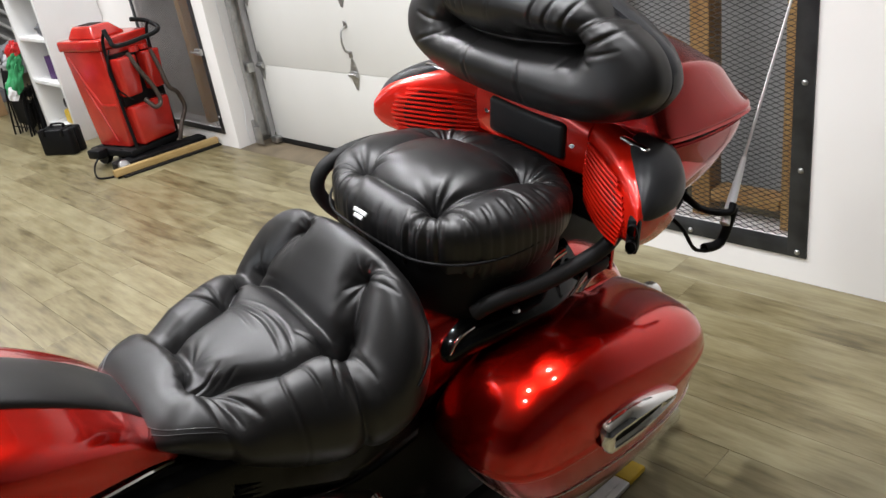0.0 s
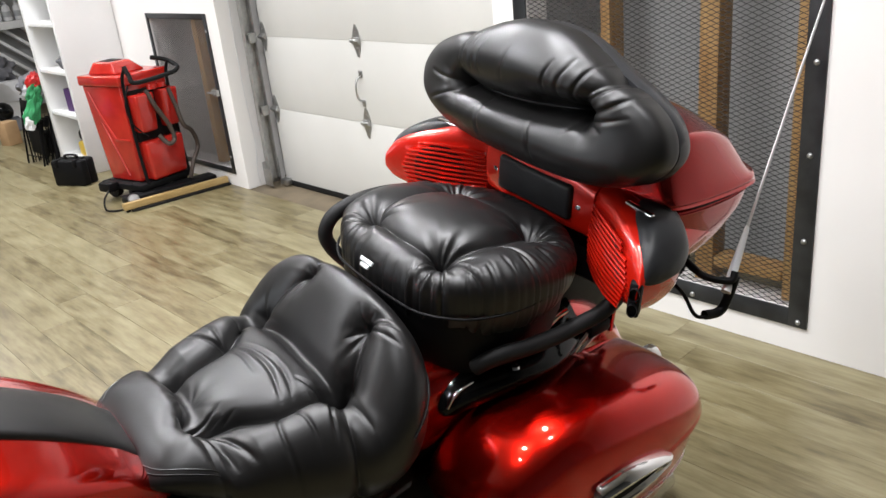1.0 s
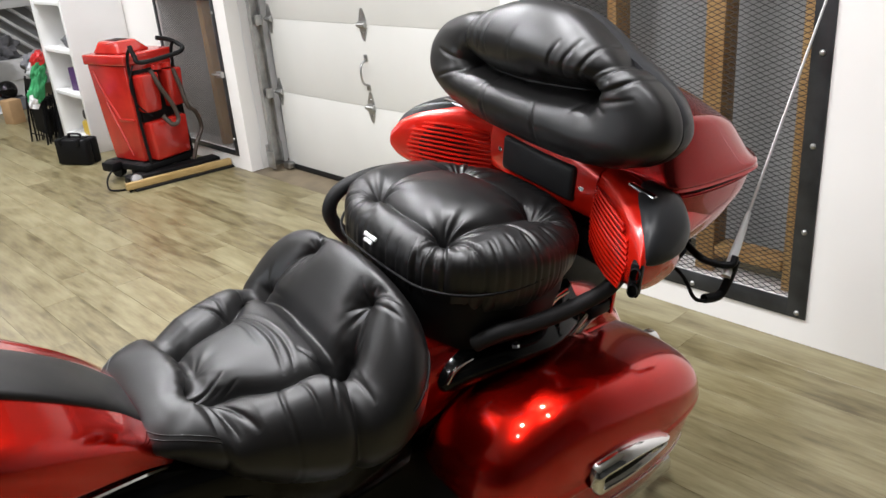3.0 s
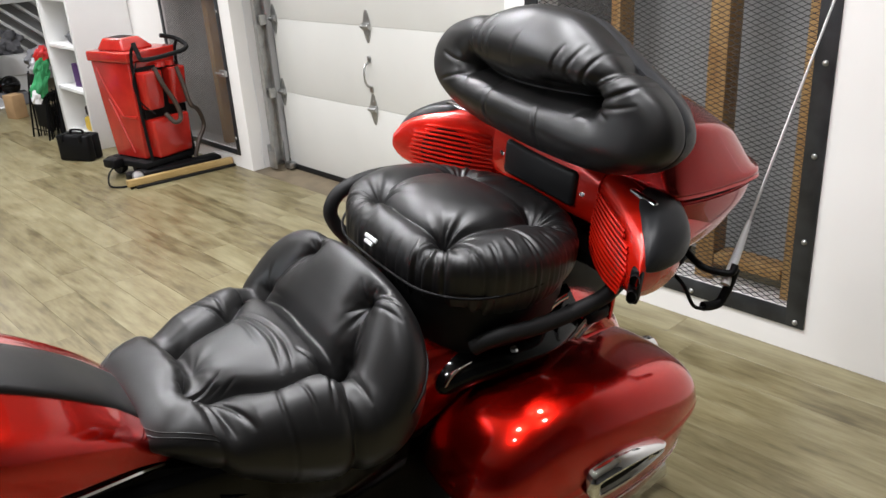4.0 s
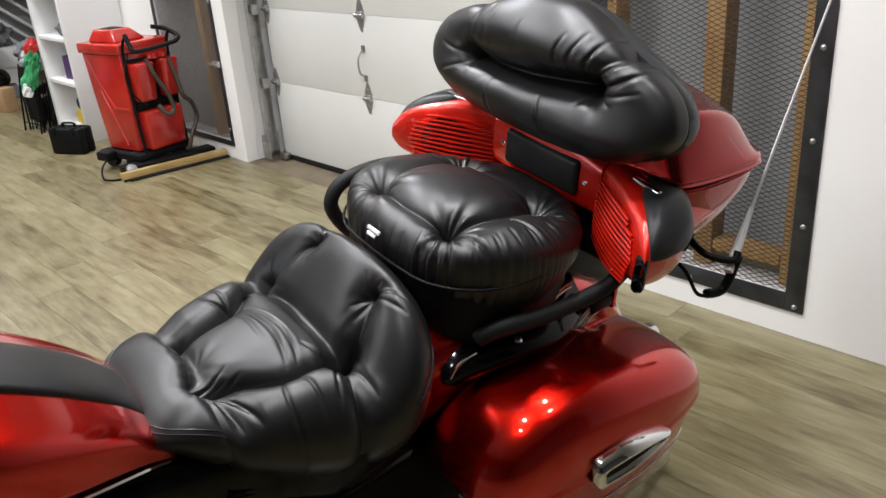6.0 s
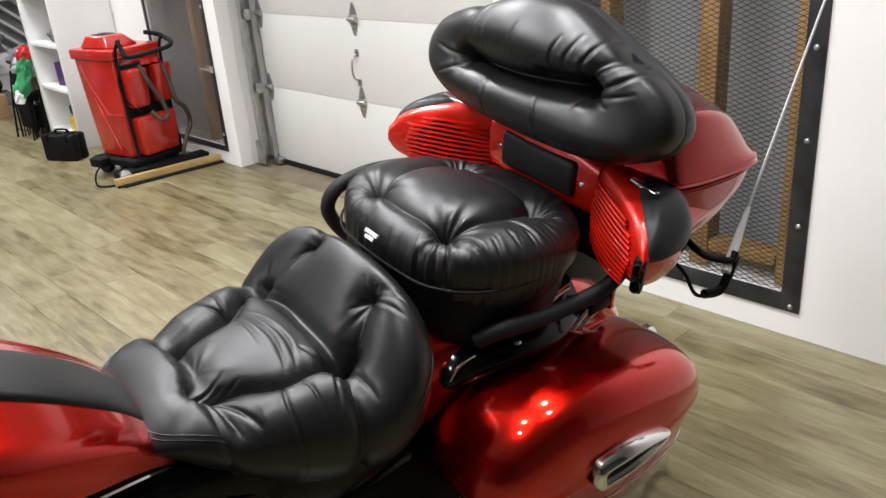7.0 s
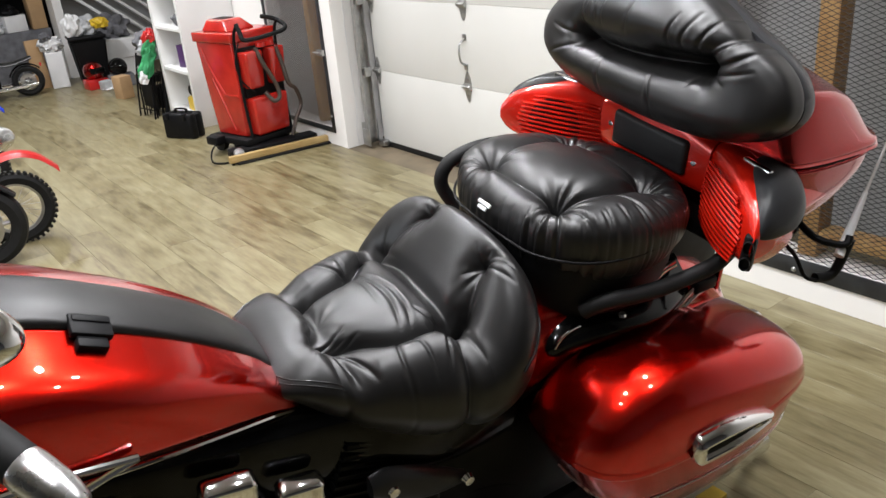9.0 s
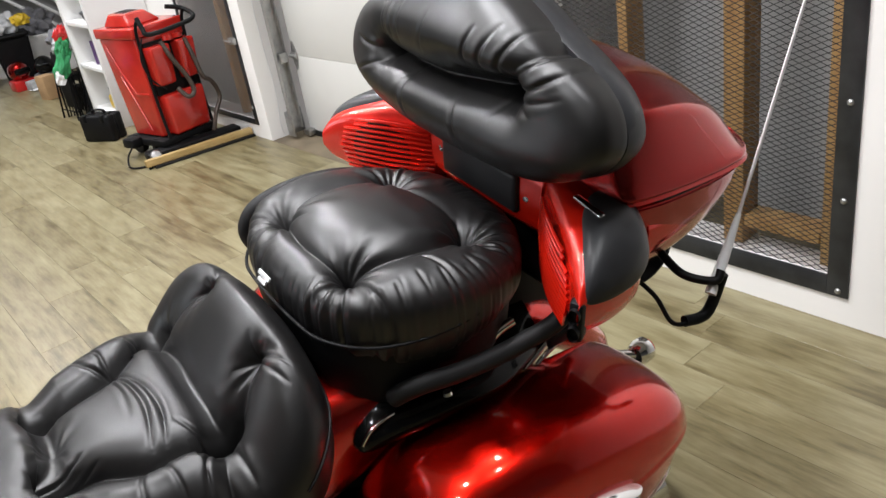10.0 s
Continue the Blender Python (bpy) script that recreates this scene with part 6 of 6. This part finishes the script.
loose("sack", sack(0.12, 0.12, 0.085, 31, 0.35), WHITE_PL, pose(1.85, 9.42, 0.372), "white plastic sack on the appliance", "sack")
loose("sack", sack(0.06, 0.06, 0.05, 33, 0.35), GREY_CLOTH, pose(1.80, 9.36, 0.48), "dark rag on the sack", "rag")
loose("panel_board", boxed(-0.075, 0.075, -0.015, 0.015, 0, 0.50, 0.003), CARD, pose(1.71, 9.50, 0, -6, 0, 10), "brown board leaning at the far wall", "board")
loose("bench", boxed(-0.62, 0.42, -0.25, 0.25, 0.0, 0.55, 0.01), GREY_CLOTH, pose(1.60, 10.25, 0), "dark workbench in the recess", "bench")
loose("cardboard_box", boxed(-0.075, 0.075, -0.10, 0.10, 0, 0.32, 0.004), CARD, pose(1.93, 10.12, 0.552), "cardboard box standing on the bench", "box")
loose("carton", boxed(-0.11, 0.11, -0.09, 0.09, 0, 0.17, 0.004), WHITE_PL, pose(1.68, 10.10, 0.552, 0, 0, 12), "white carton on the bench", "box")
loose("sack", sack(0.10, 0.10, 0.08, 35, 0.4), SILVER_BAG, pose(1.48, 10.08, 0.552), "pale crumpled sack on the bench", "sack")
loose("sack", sack(0.09, 0.10, 0.06, 37, 0.4), BLACK_PLASTIC, pose(1.66, 10.08, 0.725), "black bag on the carton", "bag")


# parked bikes beyond the motorcycle
def spoked_wheel(parent, m, r, w, knobs=0):
    bm = bmesh.new()
    lathe(bm, [(r - 0.07, -w * 0.35), (r - 0.03, -w / 2), (r - 0.008, -w * 0.35), (r, 0), (r - 0.008, w * 0.35), (r - 0.03, w / 2), (r - 0.07, w * 0.35), (r - 0.07, -w * 0.35)], 48)
    for i in range(knobs):
        a = 2 * math.pi * i / knobs
        for y in (-w * 0.28, 0, w * 0.28):
            box(bm, -0.008, 0.008, -0.009, 0.009, -0.006, 0.012, 0, pose(0, 0, 0, 0, 0, 0) @ Matrix.Rotation(a, 4, "Z") @ pose(r - 0.002, 0, y, 0, 90, 0))
    bmesh.ops.transform(bm, matrix=m, verts=bm.verts[:])
    bmesh.ops.recalc_face_normals(bm, faces=bm.faces[:])
    wh = part("wheel", bm, RUBBER, parent)
    bm = bmesh.new()
    lathe(bm, [(r - 0.07, -0.018), (r - 0.085, -0.014), (r - 0.085, 0.014), (r - 0.07, 0.018)], 40)
    tube(bm, [(0, 0, -0.04), (0, 0, 0.04)], 0.022, 14)
    for i in range(18):
        a = 2 * math.pi * i / 18
        s = 0.02 if i % 2 else -0.02
        tube(bm, [(0.02 * math.cos(a + 0.6), 0.02 * math.sin(a + 0.6), s), ((r - 0.085) * math.cos(a), (r - 0.085) * math.sin(a), 0)], 0.0016, 5)
    bmesh.ops.transform(bm, matrix=m, verts=bm.verts[:])
    bmesh.ops.recalc_face_normals(bm, faces=bm.faces[:])
    part("rim", bm, STEEL, wh)
    return wh


def fender(parent, cx, cz, r, a0, a1, w, material, label):
    """A thin arched fender in the plane of the wheel."""
    rows = []
    for i in range(25):
        a = radians(a0 + (a1 - a0) * i / 24)
        k = w * (0.65 + 0.35 * math.sin(math.pi * min(1, (i + 3) / 24)))
        rows.append([(cx + (r + h) * math.cos(a), y * k, cz + (r + h) * math.sin(a)) for y, h in ((-1, -0.018), (-0.8, -0.004), (0, 0.006), (0.8, -0.004), (1, -0.018))])
    bm = bmesh.new()
    grid_mesh(bm, np.array(rows))
    bmesh.ops.recalc_face_normals(bm, faces=bm.faces[:])
    bmesh.ops.solidify(bm, geom=bm.faces[:], thickness=0.004)
    part("fender", bm, material, parent, label)


def beak(parent, line, w, material, label):
    """A high plastic fender along a line in the plane of the wheel, narrowing to its tip."""
    path = smooth_path(line, 30)
    rows = []
    for i, (x, z) in enumerate(path):
        k = w * (1 - 0.75 * (i / 29) ** 2.5)
        rows.append([(x, y * k, z + h) for y, h in ((-1, -0.035), (-0.8, -0.008), (0, 0.004), (0.8, -0.008), (1, -0.035))])
    bm = bmesh.new()
    grid_mesh(bm, np.array(rows))
    bmesh.ops.recalc_face_normals(bm, faces=bm.faces[:])
    bmesh.ops.solidify(bm, geom=bm.faces[:], thickness=0.004)
    part("fender", bm, material, parent, label)


def dirt_bike(m, red, label):
    t = thing("dirt_bike", m, label, "dirt bike")
    spoked_wheel(t, pose(0, 0, 0.235, 90, 0, 0), 0.235, 0.075, 40)
    spoked_wheel(t, pose(-0.98, 0, 0.225, 90, 0, 0), 0.225, 0.085, 36)
    beak(t, [(-0.14, 0.54), (-0.02, 0.590), (0.09, 0.600), (0.19, 0.565), (0.26, 0.505), (0.31, 0.445)], 0.062, red, "coloured plastic front fender")
    fender(t, -1.0, 0.20, 0.36, 60, 130, 0.07, red, "coloured plastic rear fender")
    for y in (-0.06, 0.06):
        part("fork_leg", tubed([(0, y, 0.235), (-0.10, y, 0.50), (-0.20, y, 0.76)], 0.017, 12, 16), STEEL, t)
    part("handlebar", tubed([(-0.30, -0.30, 0.82), (-0.24, -0.14, 0.80), (-0.22, 0.14, 0.80), (-0.30, 0.30, 0.82)], 0.011, 10, 30), BLACK_PLASTIC, t)
    part("tank", skin([(-0.25, [(0.05, 0.66), (0.07, 0.6), (0.04, 0.5), (-0.04, 0.5), (-0.07, 0.6), (-0.05, 0.66)]), (-0.40, [(0.08, 0.70), (0.11, 0.6), (0.06, 0.48), (-0.06, 0.48), (-0.11, 0.6), (-0.08, 0.70)]), (-0.58, [(0.05, 0.64), (0.08, 0.58), (0.05, 0.5), (-0.05, 0.5), (-0.08, 0.58), (-0.05, 0.64)])], 24, 36), red, t)
    part("seat", skin([(-0.50, [(0.05, 0.66), (0.07, 0.62), (-0.07, 0.62), (-0.05, 0.66)]), (-0.80, [(0.07, 0.65), (0.09, 0.6), (-0.09, 0.6), (-0.07, 0.65)]), (-1.1, [(0.05, 0.69), (0.07, 0.65), (-0.07, 0.65), (-0.05, 0.69)])], 20, 24), LEATHER, t)
    part("engine", boxed(-0.62, -0.30, -0.09, 0.09, 0.18, 0.48, 0.03, seg=3), ENGINE, t)
    part("frame", tubed([(-0.20, 0, 0.70), (-0.28, 0, 0.30), (-0.45, 0, 0.18), (-0.66, 0, 0.22), (-0.98, 0, 0.225)], 0.02, 10, 40), BLACK_PLASTIC, t)
    return t


dirt_bike(pose(0.505, 4.66, 0, 0, 0, -4) @ Matrix.Scale(0.80, 4), RED_PL, "small red dirt bike with knobbly spoked wheels")


def road_bike(m, label, tank):
    t = thing("road_bike", m, label, "motorcycle")
    for x in (0.0, -1.35):
        bm = lathed([(0.19, -0.05), (0.25, -0.065), (0.29, -0.045), (0.305, 0), (0.29, 0.045), (0.25, 0.065), (0.19, 0.05), (0.19, -0.05)], 48, pose(x, 0, 0.305, 90, 0, 0))
        w = part("wheel", bm, RUBBER, t)
        bm = bmesh.new()
        for y in (-0.07, 0.07):
            lathe(bm, [(0.075, y - 0.003), (0.145, y - 0.003), (0.145, y + 0.003), (0.075, y + 0.003), (0.075, y - 0.003)], 36, pose(x, 0, 0.305, 90, 0, 0))
        tube(bm, [(x, -0.08, 0.305), (x, 0.08, 0.305)], 0.03, 16)
        for i in range(5):
            a = i * 2 * math.pi / 5
            tube(bm, [(x, 0, 0.305), (x + 0.2 * math.cos(a), 0, 0.305 + 0.2 * math.sin(a))], 0.018, 8)
        bmesh.ops.recalc_face_normals(bm, faces=bm.faces[:])
        part("brake_disc", bm, STEEL, w)
    fender(t, 0.0, 0.305, 0.335, 35, 150, 0.085, BLACK_GLOSS, "gloss black front fender")
    fender(t, -1.35, 0.305, 0.345, 20, 140, 0.095, BLACK_GLOSS, "gloss black rear fender")
    for y in (-0.10, 0.10):
        part("fork_leg", tubed([(0, y, 0.305), (-0.22, y, 0.70), (-0.30, y, 0.86)], 0.024, 12, 16), CHROME, t)
        part("exhaust", tubed([(-0.5, y * 1.6, 0.3), (-0.8, y * 2.2, 0.22), (-1.5, y * 2.4, 0.26)], 0.04, 14, 20), CHROME, t)
    part("tank", skin([(-0.35, [(0.06, 0.86), (0.13, 0.78), (0.10, 0.66), (-0.10, 0.66), (-0.13, 0.78), (-0.06, 0.86)]), (-0.60, [(0.08, 0.88), (0.16, 0.78), (0.12, 0.64), (-0.12, 0.64), (-0.16, 0.78), (-0.08, 0.88)]), (-0.85, [(0.05, 0.76), (0.09, 0.70), (0.07, 0.62), (-0.07, 0.62), (-0.09, 0.70), (-0.05, 0.76)])], 30, 48), tank, t)
    part("seat", skin([(-0.82, [(0.07, 0.74), (0.12, 0.68), (-0.12, 0.68), (-0.07, 0.74)]), (-1.1, [(0.11, 0.70), (0.15, 0.64), (-0.15, 0.64), (-0.11, 0.70)]), (-1.5, [(0.07, 0.78), (0.10, 0.72), (-0.10, 0.72), (-0.07, 0.78)])], 24, 24), LEATHER, t)
    part("engine", boxed(-0.85, -0.40, -0.14, 0.14, 0.16, 0.60, 0.04, seg=3), ENGINE, t)
    part("handlebar", tubed([(-0.52, -0.38, 0.98), (-0.36, -0.16, 0.98), (-0.36, 0.16, 0.98), (-0.52, 0.38, 0.98)], 0.012, 10, 30), CHROME, t)
    part("headlamp", lathed([(0, 0), (0.05, 0.01), (0.085, 0.06), (0.088, 0.09), (0, 0.10)], 28, pose(-0.26, 0, 0.82, 0, 90, 0)), CHROME, t)
    part("tail_lamp", boxed(-1.66, -1.62, -0.05, 0.05, 0.56, 0.62, 0.01), RED_PL, t)
    return t


road_bike(pose(0.30, 4.40, 0, 0, 0, -8) @ Matrix.Scale(0.68, 4), "black cruiser motorcycle with chrome forks", BLACK_GLOSS)
dirt_bike(pose(0.50, 5.75, 0, 0, 0, -10) @ Matrix.Scale(0.75, 4), YELLOW, "yellow dirt bike with black seat")
dirt_bike(pose(0.62, 6.7, 0, 0, 0, -10) @ Matrix.Scale(0.8, 4), BLUE, "blue dirt bike with black seat")
road_bike(pose(0.85, 9.3, 0, 0, 0, 172) @ Matrix.Scale(0.5, 4), "black motorcycle with red tail lamp", BLACK_GLOSS)

plank_floor()
